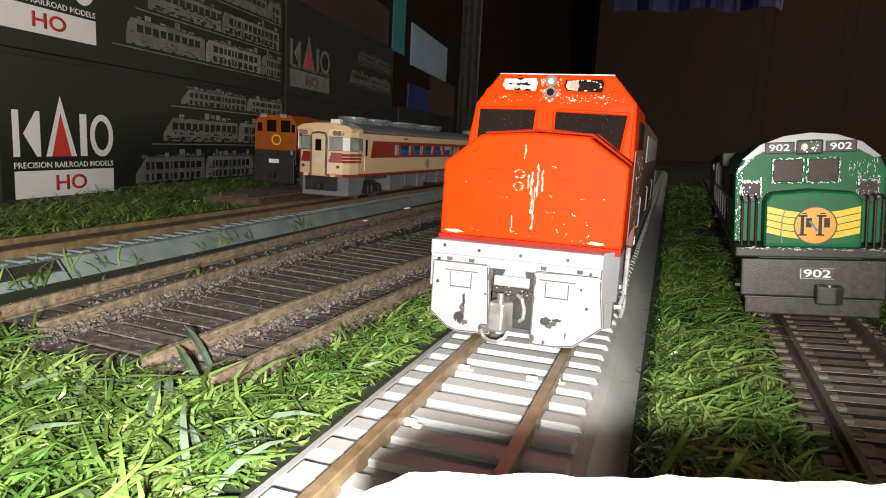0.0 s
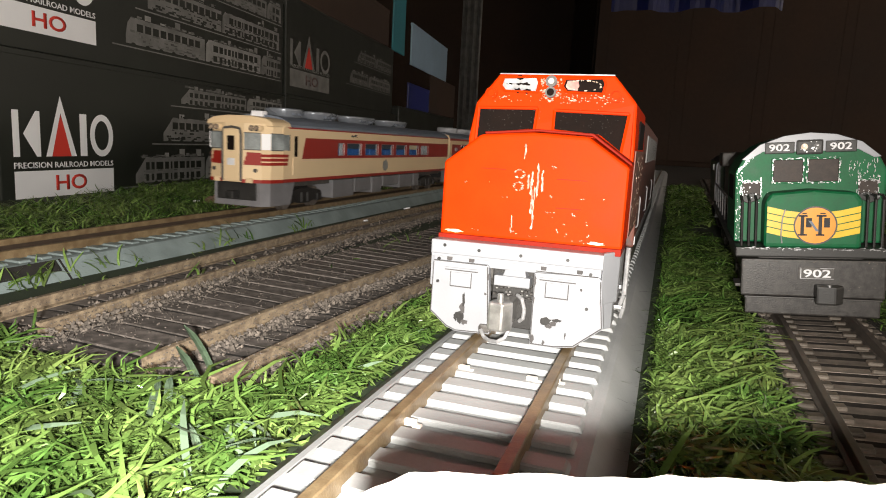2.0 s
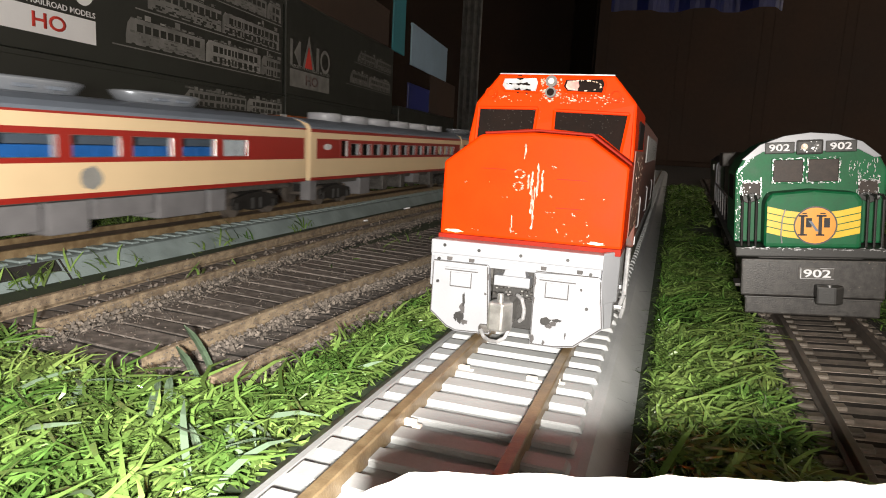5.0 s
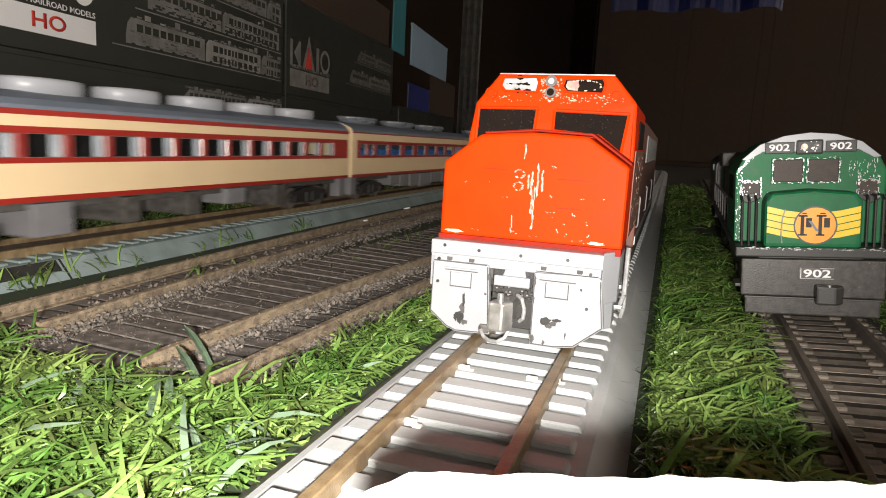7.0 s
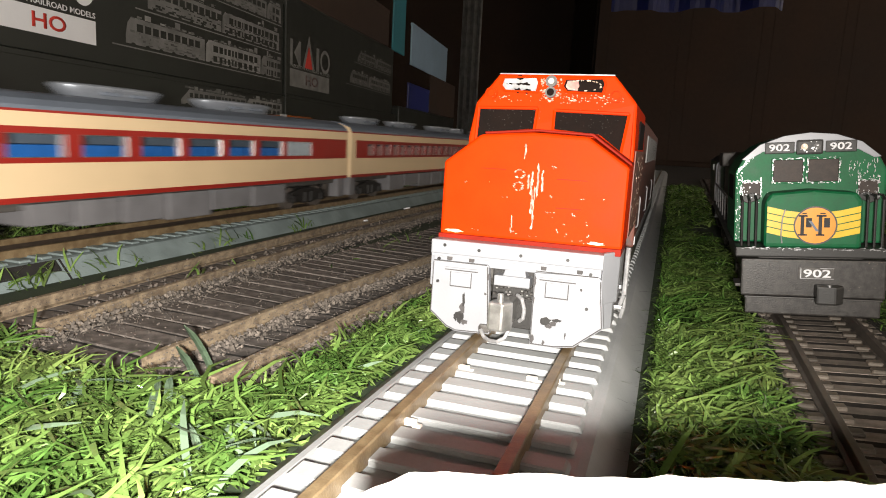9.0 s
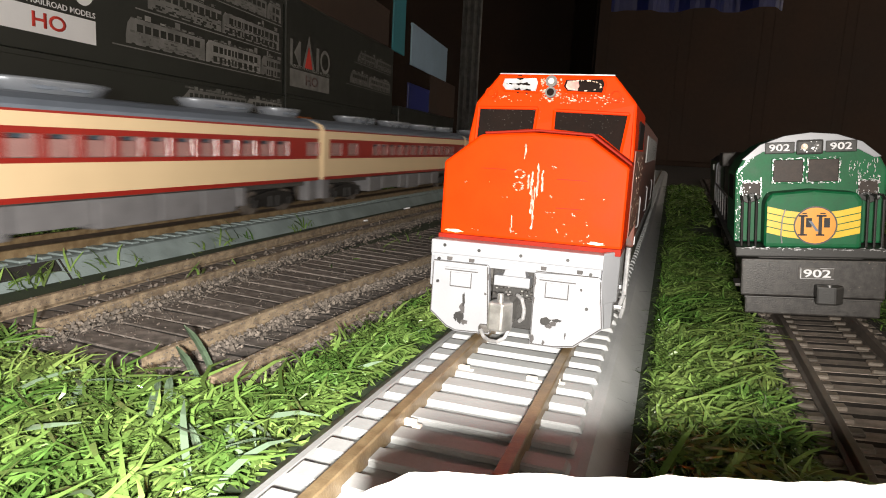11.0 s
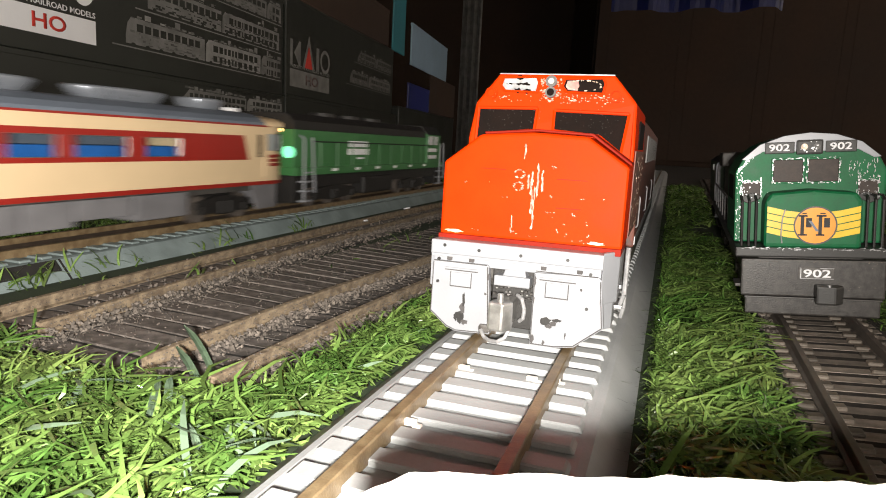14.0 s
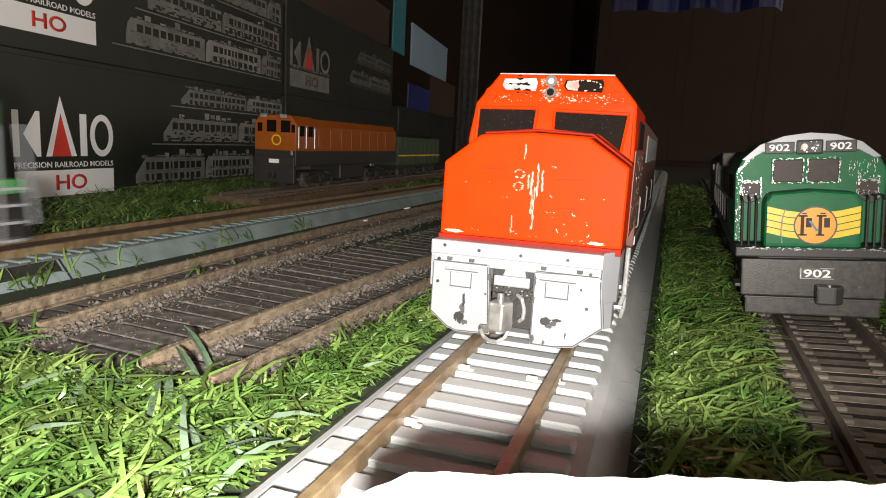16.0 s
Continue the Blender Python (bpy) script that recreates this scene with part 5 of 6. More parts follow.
# ---- printed boxes ----
def printed_box(at, y0, y1, z0, z1, depth, label, logo, trains, dim=False):
    """A black box whose printed side faces +x. logo: y, width, z of the white panel, panel height; trains: rows (y0,
    y1, z, height). dim: print greyed for weak light.
    """
    t = empty("model_box", at, label, "box", "stack of black model boxes")
    b = part("carton", box(-depth, 0, y0, y1, z0, z1, 0.8), "box_black", t)
    part("lid_seam", box(-depth - 0.3, 0.3, y0 - 0.3, y1 + 0.3, z1 - 3.0, z1 + 0.4, 0.3), "box_black", t)
    y, w, z, h = logo
    k = w / 83.0
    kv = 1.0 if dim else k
    # On far boxes the light's falloff is put into the print colours.
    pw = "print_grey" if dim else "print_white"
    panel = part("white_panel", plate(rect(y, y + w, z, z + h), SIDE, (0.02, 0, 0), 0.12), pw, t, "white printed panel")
    text("scale_letters", "HO", "print_red_underlit" if dim else "print_red", panel, SIDE, (0.15, y + w * 0.37, z + h * 0.22), w * 0.32, h * 0.6, "red printed letters")
    text("caption", "PRECISION RAILROAD MODELS", pw, t, SIDE, (0.05, y, z + h + 1.6 * kv), w, 3.6 * kv, "small white printed caption")
    zl = z + h + 8.5 * kv - (4 if dim else 0)
    wh = [[(0, 0), (4.6, 0), (4.6, 27), (0, 27)], [(7.5, 13.5), (17, 27), (20, 27), (20, 0), (17, 0)], [(52.5, 27), (58.5, 27), (58.5, 0), (52.5, 0)]]
    for poly in wh:
        part("logo_shape", plate([(y + a * k, zl + c * kv) for a, c in poly], SIDE, (0.02, 0, 0), 0.12), pw, t)
    part("logo_shape", ring(y + 72.5 * k, zl + 13.5 * kv, 11 * k, 14 * kv, 4.2 * kv, SIDE, (0.02, 0, 0), 0.12), pw, t)
    part("logo_shape", plate([(y + 24 * k, zl), (y + 28.5 * k, zl), (y + 36.5 * k, zl + 27 * kv), (y + 36.5 * k, zl + 37 * kv)], SIDE, (0.02, 0, 0), 0.12), pw, t)
    part("logo_shape", plate([(y + 49 * k, zl), (y + 44.5 * k, zl), (y + 36.5 * k, zl + 27 * kv), (y + 36.5 * k, zl + 37 * kv)], SIDE, (0.02, 0, 0), 0.12), pw, t)
    part("logo_triangle", plate([(y + 27.5 * k, zl), (y + 45.5 * k, zl), (y + 36.5 * k, zl + 25.5 * kv)], SIDE, (0.02, 0, 0), 0.10), "print_red", t)
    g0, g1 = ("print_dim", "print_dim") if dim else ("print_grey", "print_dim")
    for i, (a, c, zz, hh) in enumerate(trains):
        bm = plate([(a - 14, zz - 0.9), (c, zz - 0.9), (c, zz), (a - 14, zz)], SIDE, (0.02, 0, 0), 0.05)
        line = part("printed_rail", bm, g0, t)
        y = a
        bm, dk, md = None, None, None
        while y < c - 6:
            ln = min(random.uniform(70, 120), c - y)
            sl = random.uniform(2, 9) if y == a else 0.8
            bm = plate([(y, zz + 2), (y + ln - 1.5, zz + 2), (y + ln - 1.5, zz + hh * 0.72), (y + sl + 4, zz + hh * 0.76), (y + sl, zz + hh * 0.6), (y, zz + hh * 0.3)], SIDE, (0.02, 0, 0), 0.05, bm)
            yy = y + 12
            style = (i + int(y)) % 2
            while yy < y + ln - 8:
                ww = 7.0 if style == 0 else random.uniform(2, 9)
                dk = plate(rect(yy, yy + ww, zz + hh * 0.42, zz + hh * 0.62), SIDE, (0.02, 0, 0), 0.09, dk)
                if style:
                    dk = plate(rect(yy, yy + ww * 0.8, zz + hh * 0.12, zz + hh * 0.3), SIDE, (0.02, 0, 0), 0.09, dk)
                if random.random() < 0.5:
                    bm = plate(rect(yy, yy + ww, zz + hh * 0.76, zz + hh * random.uniform(0.8, 0.98)), SIDE, (0.02, 0, 0), 0.05, bm)
                yy += ww + 2.2
            for q in range(int(ln * 0.9)):
                u, v = y + random.uniform(4, max(5, ln - 6)), zz + 2 + hh * random.choice((0.04, 0.1, 0.2, 0.3, 0.66, 0.7))
                md = plate(rect(u, min(u + random.uniform(1, 7), y + ln - 2), v, v + random.uniform(0.5, 1.8)), SIDE, (0.02, 0, 0), 0.06 + 0.0002 * q, md)
            for q in range(int(ln / 16)):
                dk = plate(disc(y + 8 + q * 16, zz + 1.6, 2.6, 1.6, 10), SIDE, (0.02, 0, 0), 0.08, dk)
            y += ln
        part("printed_train", bm, g0, line, "grey printed train picture")
        tagged(part("printed_window", dk, "box_black", line), kind="stuff")
        tagged(part("printed_detail", md, g1 if i % 2 == 0 else "box_black", line), kind="stuff")
    return t


BOXES = P(-250, 379, -8, 11.3)


def box_stack():
    printed_box(BOXES, -9, 354, -1, 85.0, 62, "black model box with white and grey print standing in grass", (0.4, 83, -0.6, 16.2), [(107, 350, 1.5, 28), (141, 350, 33, 27), (165, 350, 63, 19)])
    printed_box(BOXES @ pose(0, 0, 0), -25, 350, 85.6, 183, 62, "black model box with white and grey print on another box", (-12.6, 83, 96.4, 15.2), [(100, 346, 101, 27), (125, 346, 129, 27), (160, 346, 157, 24)])
    printed_box(BOXES, 357, 770, 88, 192, 70, "black model box with print greyed for weak light, farther back", (368, 116, 98, 19), [(560, 760, 118, 24), (590, 760, 150, 22)], dim=True)
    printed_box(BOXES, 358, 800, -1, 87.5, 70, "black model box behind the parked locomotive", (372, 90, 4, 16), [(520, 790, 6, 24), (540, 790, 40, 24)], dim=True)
    for nm, lab, mt, y0, y1, z0, z1 in (("carton", "dark carton under the coloured ones", "box_black", 820, 1330, -1, 104), ("carton", "deep blue carton on a dark one", "blue_sheet", 880, 1050, 104.5, 150),
                                        ("carton", "grey carton beside a blue one", "wall", 1055, 1330, 104.5, 183), ("carton", "pale blue flat carton on top", "pale_blue", 890, 1215, 183.5, 258),
                                        ("carton", "teal carton on the black box", "cyan", 768, 842, 192.5, 300), ("carton", "brown carton on the black box", "wall", 380, 742, 192.8, 250)):
        z = z0 if lab[:4] != "pale" else 183.5
        t = empty(nm, BOXES, lab, "box")
        dp = 70 if z0 < 100 else 4
        part("panel", box(-dp, -1, y0, y1, z, z1, 1.0), mt, t)
        part("lid_flap", box(-dp - 0.5, -0.6, y0 - 0.5, y1 + 0.5, z1 - 5, z1 + 0.4, 0.4), mt, t)


# ---- the room behind ----
def background():
    t = empty("wardrobe", P(1150, 2560, -9), "dark brown wooden wardrobe in shadow", "wardrobe")
    part("body", box(-620, 620, 20, 500, 0, 1300, 4), "wall", t)
    for i in range(4):
        d = part("door", box(-612 + i * 306, -306.8 + i * 306, 0, 22, 20, 1280, 0.5), "wall", t)
        part("door_panel", box(-570 + i * 306, -354 + i * 306, -1, 2, 80, 1220, 1), "wall", d)
    bm = bmesh.new()
    n, cols = 40, 10
    g = [[bm.verts.new((340 + 380 * i / n, 1500 + 14 * math.sin(i * 0.5) + 5 * math.sin(i * 1.3 + j), 337 + 24 * i / n + 4 * math.sin(i * 0.4) + (1160 - 24 * i / n) * j / cols)) for i in range(n + 1)] for j in range(cols + 1)]
    for j in range(cols):
        for i in range(n):
            bm.faces.new((g[j][i], g[j][i + 1], g[j + 1][i + 1], g[j + 1][i]))
    bmesh.ops.solidify(bm, geom=bm.faces[:], thickness=3)
    tagged(part("plastic_sheet", bm, "blue_sheet"), "crumpled blue plastic sheet hanging from the ceiling", "sheet")
    bm = bmesh.new()
    g = [[bm.verts.new((16 + 42 * i / 12, 1460 + 5 * math.sin(i * 1.6), -9 + 1508 * j / 6)) for i in range(13)] for j in range(7)]
    for j in range(6):
        for i in range(12):
            bm.faces.new((g[j][i], g[j][i + 1], g[j + 1][i + 1], g[j + 1][i]))
    bmesh.ops.solidify(bm, geom=bm.faces[:], thickness=2)
    tagged(part("curtain", bm, "print_dim"), "narrow grey curtain hanging to the board", "curtain")


def ledge():
    """The bright rough edge just before the lens."""
    bm = bmesh.new()
    n = 120
    rows = []
    for i in range(n + 1):
        u = i / n
        x = -6.2 + 55 * u
        top = 13.9 + 0.03 * x + 0.22 * noise.noise((x * 0.3, 0.5, 0.3)) + 0.08 * noise.noise((x * 0.9, 3.3, 0.2))
        top -= 0.5 * max(0, -1.4 - x)
        fr = 44 + 0.35 * noise.noise((x * 0.5, 7, 0))
        rows.append([bm.verts.new(c) for c in ((x, fr, -9), (x, fr, top - 0.5), (x, fr - 0.5, top - 0.1), (x, fr - 3, top), (x, 31, top - 0.4), (x, 30, top - 1.4), (x, 30, -9))])
    k = 7
    for a, b in zip(rows, rows[1:]):
        for i in range(k):
            bm.faces.new((a[i], a[(i + 1) % k], b[(i + 1) % k], b[i]))
    bm.faces.new(rows[0])
    bm.faces.new(rows[-1][::-1])
    tagged(part("plaster_block", bm, "ledge"), "bright white plaster block with rough top edge", "block")


# ---- turf, stones and stray blades ----
LINES = ((MAIN, 24.5, -60, 1500), (NEAR, 16.5, -3, 215), (MIDDLE, 18, -8, 420), (EXPRESS, 22, -2150, 2300), (GREEN, 15.5, -60, 1200), (BACK, 22, -50, 900))


def clear_of_tracks(x, y, slack=0.0):
    ok = np.ones(len(x), bool)
    for ln, half, s0, s1 in LINES:
        a = np.radians(ln.yaw)
        dx, dy = x - ln.x, y - ln.y
        s = dx * np.sin(a) + dy * np.cos(a)
        off = dx * np.cos(a) - dy * np.sin(a)
        off = off - 0.5 * np.radians(ln.bend) * s * s
        left, right = (half + 22 if ln is NEAR else half + 40 if ln is MIDDLE else half), (half + 16 if ln is MIDDLE else half)
        ok &= ~((off > -left + slack) & (off < right - slack) & (s > s0) & (s < s1))
    return ok


def turf(name, label, x0, x1, y0, y1, density, length, mat, flat=(58, 88), width=(0.3, 0.78), slack=0.0, rise=2.0, spots=None, twist=0.3):
    n = int((x1 - x0) * (y1 - y0) * density)
    x, y = np.random.uniform(x0, x1, n), np.random.uniform(y0, y1, n)
    k = clear_of_tracks(x, y, slack)
    x, y = x[k], y[k]
    if spots is not None:
        x, y = np.array(spots).T
    n = len(x)
    az = np.random.uniform(0, 2 * np.pi, n)
    L = np.random.uniform(*length, n)
    for _ in range(4):
        bad = ~clear_of_tracks(x + 0.85 * L * np.cos(az), y + 0.85 * L * np.sin(az), slack + 1.5)
        az[bad] = np.random.uniform(0, 2 * np.pi, bad.sum())
        L[bad] *= 0.8
    w = np.random.uniform(*width, n) / 2
    el0 = np.radians(90 - np.random.uniform(*flat, n)) + 0.22
    seg = 4
    pts = np.zeros((n, seg + 1, 2, 3))
    px, py, pz = x.copy(), y.copy(), np.full(n, -9.0) + np.random.uniform(0, rise, n)
    curl = np.random.normal(0, twist, n)
    droop = np.random.uniform(0.12, 0.3, n)
    for i in range(seg + 1):
        a = az + curl * i
        tw = w * (1.0 if i < seg - 1 else (0.75 if i == seg - 1 else 0.15))
        nx, ny = -np.sin(a), np.cos(a)
        for s, j in ((-1, 0), (1, 1)):
            pts[:, i, j, 0] = px + s * nx * tw
            pts[:, i, j, 1] = py + s * ny * tw
            pts[:, i, j, 2] = np.maximum(pz, -8.9) + s * tw * 0.35
        e = el0 - droop * i
        d = L / seg
        px, py, pz = px + d * np.cos(a) * np.cos(e), py + d * np.sin(a) * np.cos(e), pz + d * np.sin(e)
    v = (pts.reshape(-1, 3) * MM)
    base = np.arange(n)[:, None] * (2 * (seg + 1))
    quads = np.concatenate([base + np.array([2 * i, 2 * i + 1, 2 * i + 3, 2 * i + 2]) for i in range(seg)], axis=1).reshape(-1, 4)
    me = bpy.data.meshes.new(name)
    me.from_pydata(v.tolist(), [], quads.tolist())
    me.materials.append(M[mat])
    tagged(new(name, me), label, "grass", kind="stuff")


def stones(name, label, line, s0, s1, n, spread, mat, size=(0.25, 0.8)):
    """Loose gravel along a track."""
    vs, fs = [], []
    o = np.array([(1, 0, 0), (-1, 0, 0), (0, 1, 0), (0, -1, 0), (0, 0, 1), (0, 0, -1)], float)
    tri = ((0, 2, 4), (2, 1, 4), (1, 3, 4), (3, 0, 4), (2, 0, 5), (1, 2, 5), (3, 1, 5), (0, 3, 5))
    for i in range(n):
        c = random.choice(spread)
        m = line.place(random.uniform(s0, s1), random.gauss(c[0], c[1]), c[2] + random.uniform(-0.2, 0.3)).translation
        r = random.uniform(*size) * MM
        q = Matrix.Rotation(random.uniform(0, 6), 3, (random.random(), random.random(), random.random() + 0.1))
        k = len(vs)
        for p in o:
            vs.append(tuple(m + q @ Vector(p * r * random.uniform(0.6, 1.2))))
        fs += [(a + k, b + k, c2 + k) for a, b, c2 in tri]
    me = bpy.data.meshes.new(name)
    me.from_pydata(vs, [], fs)
    me.materials.append(M[mat])
    tagged(new(name, me), label, "gravel", kind="stuff")


def greenery():
    tagged(part("turf_mat", box(-420, 240, 20, 900, -9.4, -8.6, 0), "soil"), "dark green turf backing", "turf", kind="structure")
    turf("grass_front", "long bright green artificial grass", -125, 60, 44, 190, 0.5, (8, 19), "grass", flat=(66, 90), width=(0.35, 0.85), twist=0.36)
    turf("grass_front_short", "short tangled artificial grass", -125, 60, 44, 190, 1.7, (3, 8), "grass", flat=(48, 90), twist=0.85, rise=3.2, width=(0.28, 0.7))
    turf("grass_right", "green artificial grass between the tracks", 22, 140, 50, 420, 0.26, (8, 19), "grass", flat=(68, 90), width=(0.35, 0.9), twist=0.34)
    turf("grass_right_short", "short tangled artificial grass", 22, 110, 50, 300, 0.8, (3, 8), "grass", flat=(52, 90), twist=0.7, rise=2.6, width=(0.3, 0.7))
    turf("grass_middle", "sparse artificial grass between the tracks", -125, 40, 190, 420, 0.06, (4, 9), "grass")
    turf("grass_back", "green artificial grass before the boxes", -226, -90, 150, 720, 0.2, (5, 12), "grass", flat=(48, 88), rise=1.0)
    turf("grass_far", "artificial grass in the shade", -60, 330, 420, 900, 0.08, (9, 18), "grass", width=(0.9, 1.6))
    turf("pale_blades", "pale stray grass blades", -100, 5, 50, 140, 0.02, (9, 20), "grass_pale", flat=(62, 88), width=(0.6, 1.3))
    turf("strays", "stray blades lying over the track edges", -140, -12, 100, 330, 0.012, (7, 14), "grass", slack=6.0, flat=(40, 85))
    tufts = []
    for _ in range(26):
        s, o = random.uniform(-130, 60), random.uniform(20.5, 25.0)
        for _ in range(random.randint(1, 6)):
            tufts.append(EXPRESS.at(s + random.gauss(0, 3), o + random.gauss(0, 0.8))[:2])
    for _ in range(90):
        tufts.append(EXPRESS.at(random.uniform(-150, -84), random.choice((random.uniform(17, 21), random.uniform(21, 26))))[:2])
    for _ in range(30):
        tufts.append(MIDDLE.at(random.uniform(-10, 90), random.choice((-11, 5.5)) + random.gauss(0, 1.2))[:2])
    turf("tufts", "small grass tufts along the grey roadbed", 0, 1, 0, 1, 1, (5, 11), "grass", flat=(35, 80), slack=30, rise=3.0, spots=tufts)
    stones("gravel_near", "brown gravel along the old track", NEAR, 4, 212, 4600, ((-6.3, 0.9, -2.6), (-5.2, 1.6, -3.0), (12.2, 2.0, -3.4), (13.0, 2.4, -3.6), (10.9, 0.8, -2.8)), "ballast")
    stones("gravel_middle", "brown gravel along the old track", MIDDLE, -30, 330, 5600, ((10.9, 1.0, -2.2), (12.0, 1.6, -2.9), (13.5, 2.2, -3.5), (-11.5, 2, -3.6), (3.0, 4, -2.7)), "ballast")
    stones("specks_near", "pale grit scattered on the sleepers", NEAR, 2, 212, 1500, ((0, 7, -2.95),), "ballast", (0.08, 0.26))
    stones("specks_bare", "pale grit scattered on the sleepers", Line(-70.5, 122.5, 16.6, 0.03, -5.0), 0, 250, 2600, ((0, 9, -3.05), (-12, 3, -3.0)), "ballast", (0.08, 0.3))
    stones("grit_near_rails", "fine grit and rust flakes on the rails", NEAR, 2, 212, 2600, ((-8.75, 0.45, -0.1), (8.75, 0.45, -0.1), (-7.9, 0.15, -1.7), (9.7, 0.15, -1.7), (-8.0, 0.2, -0.8), (9.5, 0.2, -0.8)), "ballast", (0.07, 0.24))
    stones("grit_middle_rails", "fine grit and rust flakes on the rails", MIDDLE, -10, 300, 3200, ((-8.75, 0.45, -0.1), (8.75, 0.45, -0.1), (-7.9, 0.15, -1.7), (9.7, 0.15, -1.7), (9.5, 0.2, -0.8)), "ballast", (0.07, 0.24))
    stones("gravel_green", "dark gravel beside the track", GREEN, 30, 160, 600, ((-12.5, 1.5, -3.4), (12.5, 1.5, -3.4)), "ballast")
    for k, (x0, y0, x1, y1, w) in enumerate(((-48.9, 117.6, -38.5, 104.6, 1.5), (-52.9, 131.1, -42.1, 118.1, 1.4), (-43.9, 103.2, -41.1, 94.7, 1.3), (-45.2, 102.2, -40.1, 85.7, 1.5), (-34.8, 85.8, -30.2, 81.8, 1.2),
                                             (-55.3, 98.9, -46.3, 106.1, 1.3), (-26.8, 86.8, -21.5, 87.8, 1.3), (-26.6, 79.0, -18.8, 90.3, 1.2), (34.8, 104.5, 45.4, 117.3, 1.1), (57.2, 146.9, 80.4, 177.6, 1.3), (63.5, 127.9, 67.8, 121.8, 1.2))):
        bm = bmesh.new()
        d = Vector((y1 - y0, x0 - x1, 0)).normalized()
        row = []
        for i in range(7):
            u = i / 6
            c = Vector((x0 + (x1 - x0) * u, y0 + (y1 - y0) * u, -3.0 - 5.2 * u + 1.2 * math.sin(u * 3.1)))
            ww = w * 0.5 * (0.25 + 0.75 * min(1, 3 * u))
            row.append((bm.verts.new(c + d * ww), bm.verts.new(c + Vector((0, 0, -0.25))), bm.verts.new(c - d * ww)))
        for a, c in zip(row, row[1:]):
            bm.faces.new((a[0], a[1], c[1], c[0]))
            bm.faces.new((a[1], a[2], c[2], c[1]))
        bmesh.ops.solidify(bm, geom=bm.faces[:], thickness=0.12)
        tagged(part("grass_blade", bm, "grass_pale" if k < 8 else "grass"), "long pale plastic grass blade lying loose", "grass blade", "stray grass blades")
    for x, y in ((5.1, 110.0), (20.3, 105.8), (-3.0, 86.4), (16.5, 106.0)):
        bm = box(-1.3, 0.6, -0.5, 0.5, -2.2, -1.3, 0.2)
        box(0.2, 1.5, -0.9, 0.1, -2.2, -1.7, 0.2, bm)
        tagged(part("rail_clip", bm, "ledge", at=P(x, y, 0, 18.5)), "small pale rail clip on the grey roadbed", "rail clip", "rail clips")
    for x, y, r in ((-153, 401.8, 3.0), (-98, 245, 1.4), (-80, 300, 1.6), (-42, 345, 1.8), (-25, 420, 2.2), (-110, 215, 1.2)):
        bm = prism(blotch(0, 0, r, r * 0.6, 8, 0.3), "z", -0.3, 0.5, 0.1)
        tagged(part("paper_scrap", bm, "window_pale", at=P(x, y, -6.2 if x > -120 else -6.5, random.uniform(0, 90), 14)), "small pale scrap of debris among the grass", "debris", "scraps of debris")


# ---- everything in its place ----
orange_locomotive()
hood_locomotive(GREEN.place(33, -3.5), "green model diesel locomotive with yellow winged badge", "green", "902", True)
boxy_locomotive(BACK.place(0, 0))
covered_wagon(BACK.place(216, 0))
covered_wagon(GREEN.place(228, -3.5))
box_stack()
background()
ledge()
greenery()

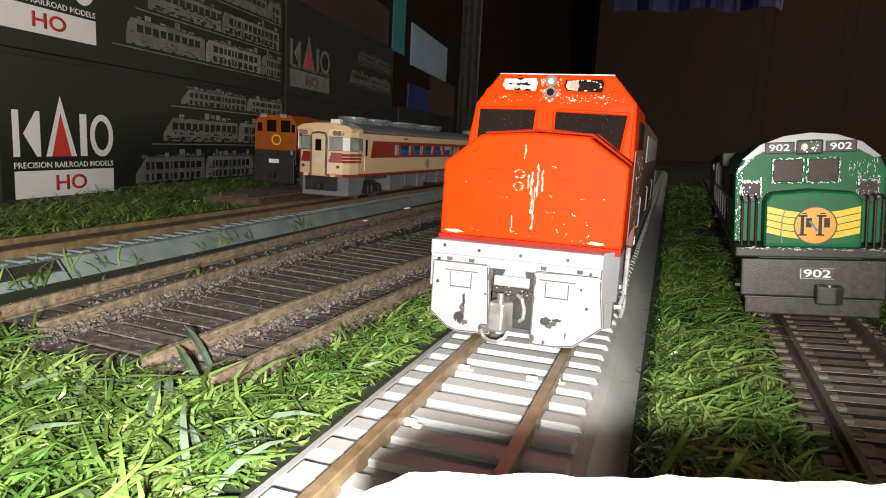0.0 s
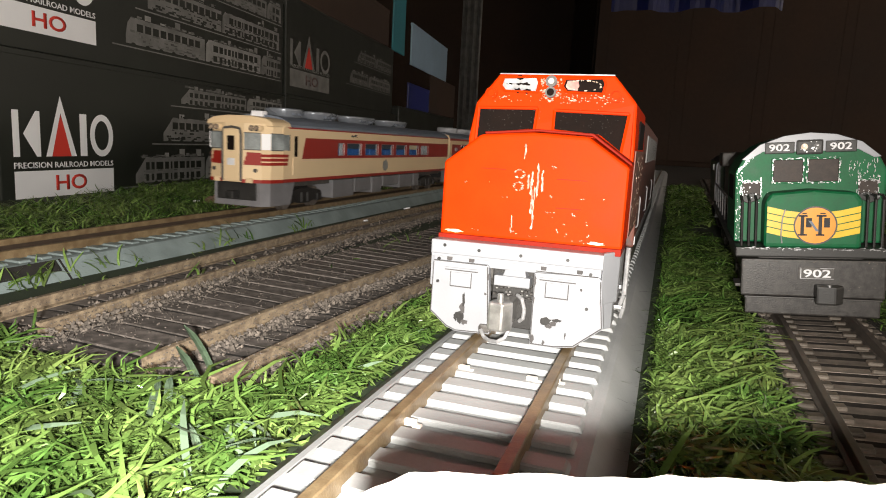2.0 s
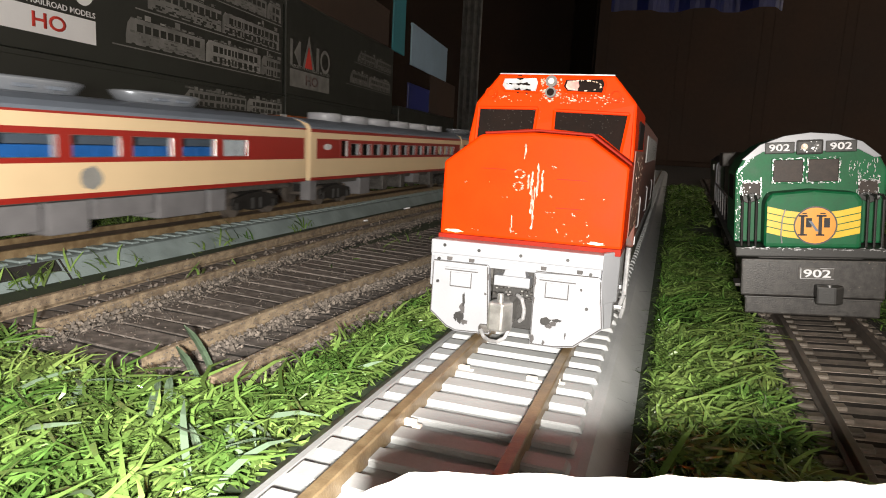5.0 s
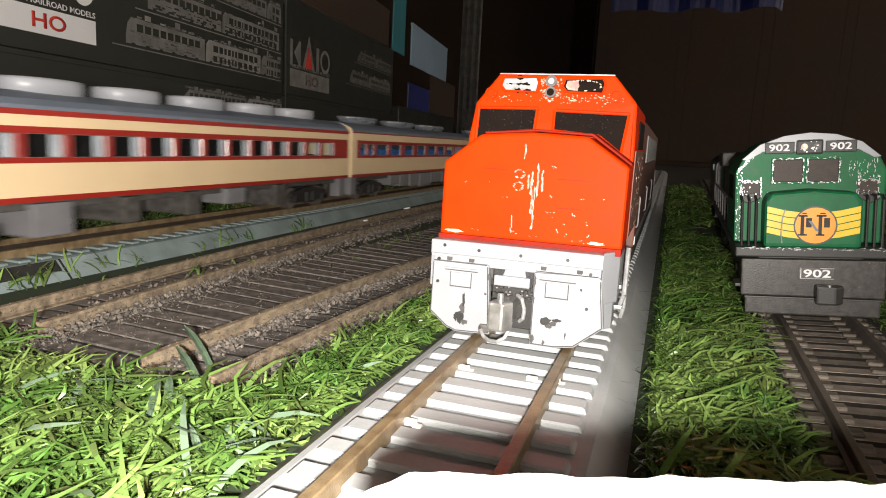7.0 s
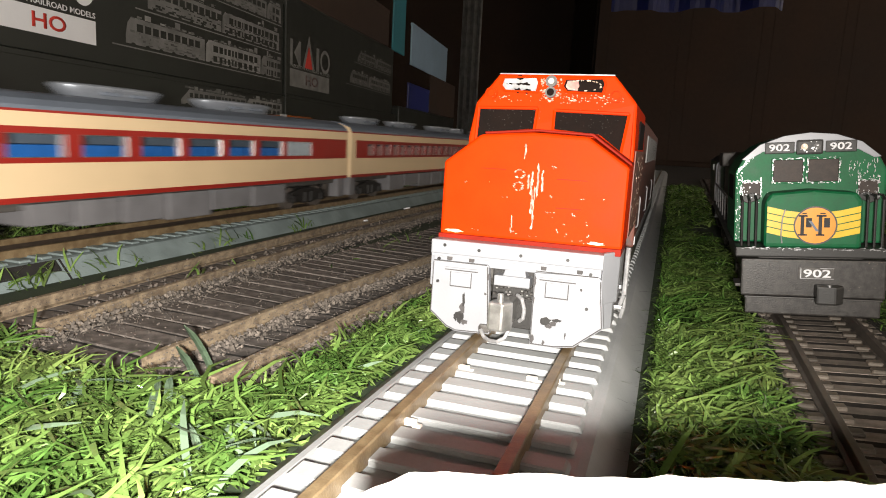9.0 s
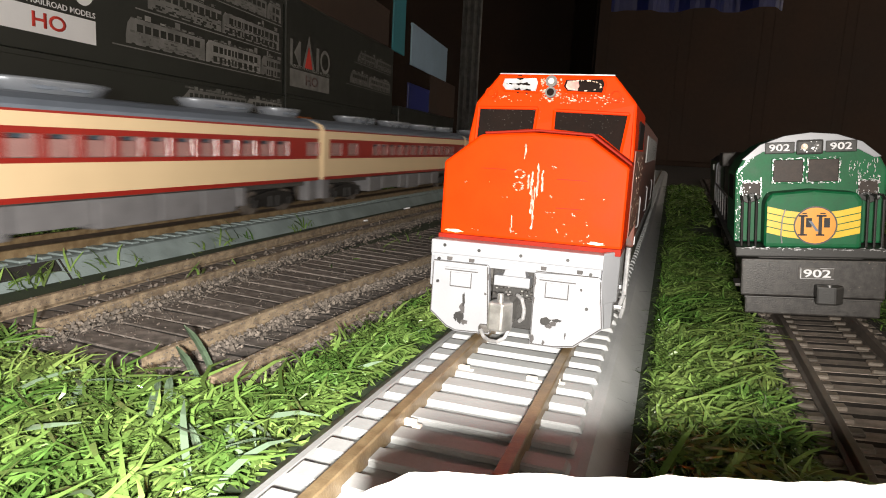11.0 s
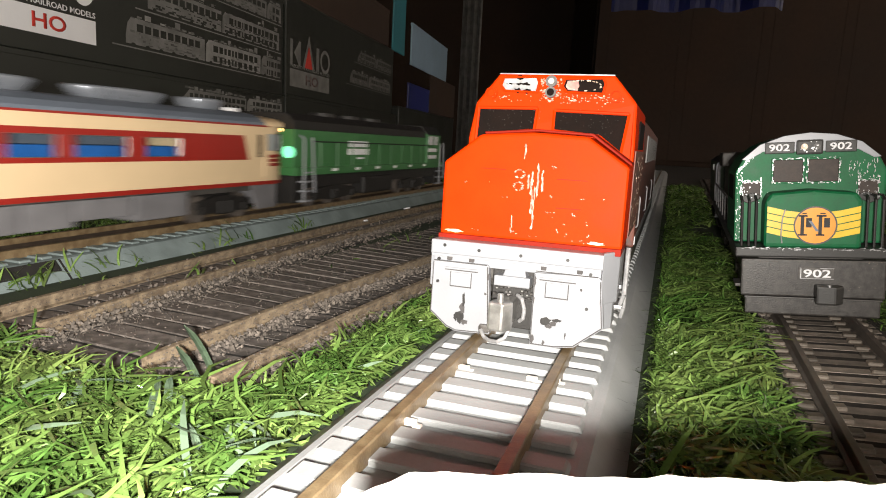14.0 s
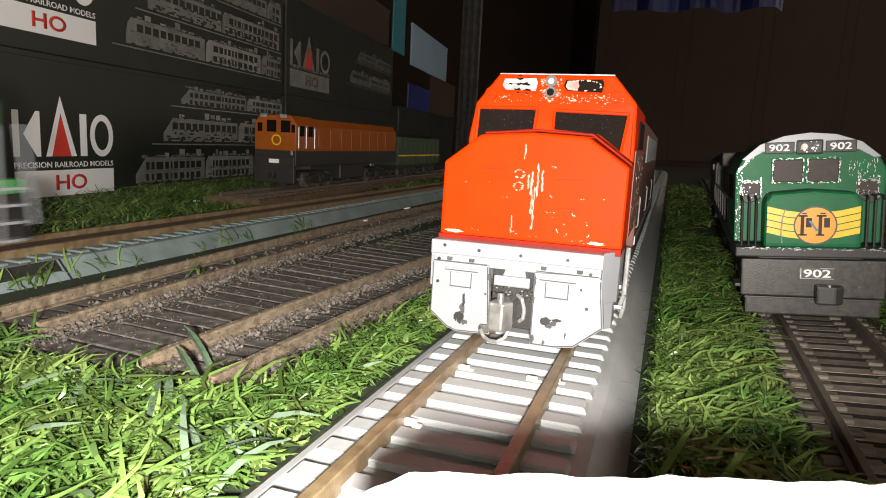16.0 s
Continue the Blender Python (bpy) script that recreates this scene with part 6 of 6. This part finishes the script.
lead = [(64, 71.5, 0.5, 1), (75, 94, 0.06, 1), (99, 118, 0.06, 1), (123, 142, 0.06, 1), (147, 166, 0.06, 1), (171, 190, 0.06, 1), (195, 211, 0.9, 0)]
tail = [(71, 88, 0.06, 1), (96, 117, 0.06, 1), (123, 139, 0.06, 1), (144, 161, 0.06, 1), (166, 186, 0.06, 1), (191, 208, 0.06, 1), (216, 228, 0.9, 0)]
CARS = [
    coach("cab_railcar", "cream and crimson model railcar with driver's cab", lead, [(24, 48), (54, 88), (97, 143), (152, 200)], False, "seat_blue", (29.5, 258.5, 3.5), cab=True),
    coach("coach", "cream and crimson model coach with many small windows", [(45 + i * 15.4, 57.5 + i * 15.4, 0.3, 0) for i in range(13)], [(32, 56), (63, 94), (99, 128), (136, 166), (174, 204), (211, 243)], True, "pink", (6, 258.5, 0), eave_red=True, extras="plate", boxes=False),
    coach("coach", "cream and crimson model coach with blue seats", [(10, 19, 0.06, 1), (22, 30, 0.06, 1), (34, 52, 0.04, 1), (56, 75, 0.06, 1), (81, 99, 0.06, 1), (105, 124, 0.06, 1), (129, 148, 0.06, 1), (153, 170, 0.06, 1), (175, 193, 0.06, 1), (197, 220, 0.9, 0)], [(15, 65), (80, 134), (147, 207)], False, "seat_blue", (6, 258.5, 0)),
    coach("coach", "cream and crimson model coach with pink seats", [(22 + i * 13.2, 31.5 + i * 13.2, 0.25, 1) for i in range(16)] + [(247, 258, 0.9, 0)], [(20, 70), (88, 140), (172, 225), (232, 261)], False, "pink", (6, 258.5, 0), curtain="pink"),
    coach("coach", "cream and crimson model coach with pink seats", [(8, 20, 0.9, 0), (28, 40, 0.9, 0)] + [(62 + i * 13.0, 71.5 + i * 13.0, 0.25, 1) for i in range(13)] + [(246, 258, 0.9, 0)], [(44, 98), (108, 160), (168, 220), (227, 259)], False, "pink", (6, 258.5, 0), curtain="pink"),
    coach("cab_railcar", "cream and crimson model railcar with driver's cab", tail, [(24, 46), (54, 103), (109, 159), (168, 217)], False, "seat_blue", (32, 258.5, 3.5), cab=True, lit=True),
]
PUSHER = rear_locomotive()


def motions():
    """The express runs by and gathers speed; s is the place of the first gap between cars along its track."""
    way = ((0, 366), (0.5, 355), (1, 337), (1.5, 312.5), (2, 285.5), (2.5, 255.5), (3, 221.8), (3.5, 184.4), (4, 144.1), (4.5, 101.1), (5, 55.1), (5.5, 6.1),
           (6, -45.9), (6.5, -101.7), (7, -162.5), (7.5, -225.5), (8, -288.5), (8.5, -359), (9, -429), (9.5, -500.5), (10, -573.5), (10.5, -648.5), (11, -726), (11.5, -807),
           (12, -899), (12.5, -993.5), (13, -1090.5), (13.5, -1190), (14, -1288.5), (14.5, -1381), (15, -1472), (15.5, -1564), (16, -1663))
    for i, c in enumerate(CARS):
        if i == 5:
            walk(c, [(t, EXPRESS.place(s + (i - 1) * PITCH_L + 5.5 + CAR_L) @ pose(0, 0, 0, 0, 0, 180)) for t, s in way])
        else:
            walk(c, [(t, EXPRESS.place(s + (i - 1) * PITCH_L + 6.0)) for t, s in way])
    walk(PUSHER, [(t, EXPRESS.place(s + 5 * PITCH_L + 9)) for t, s in way])


motions()
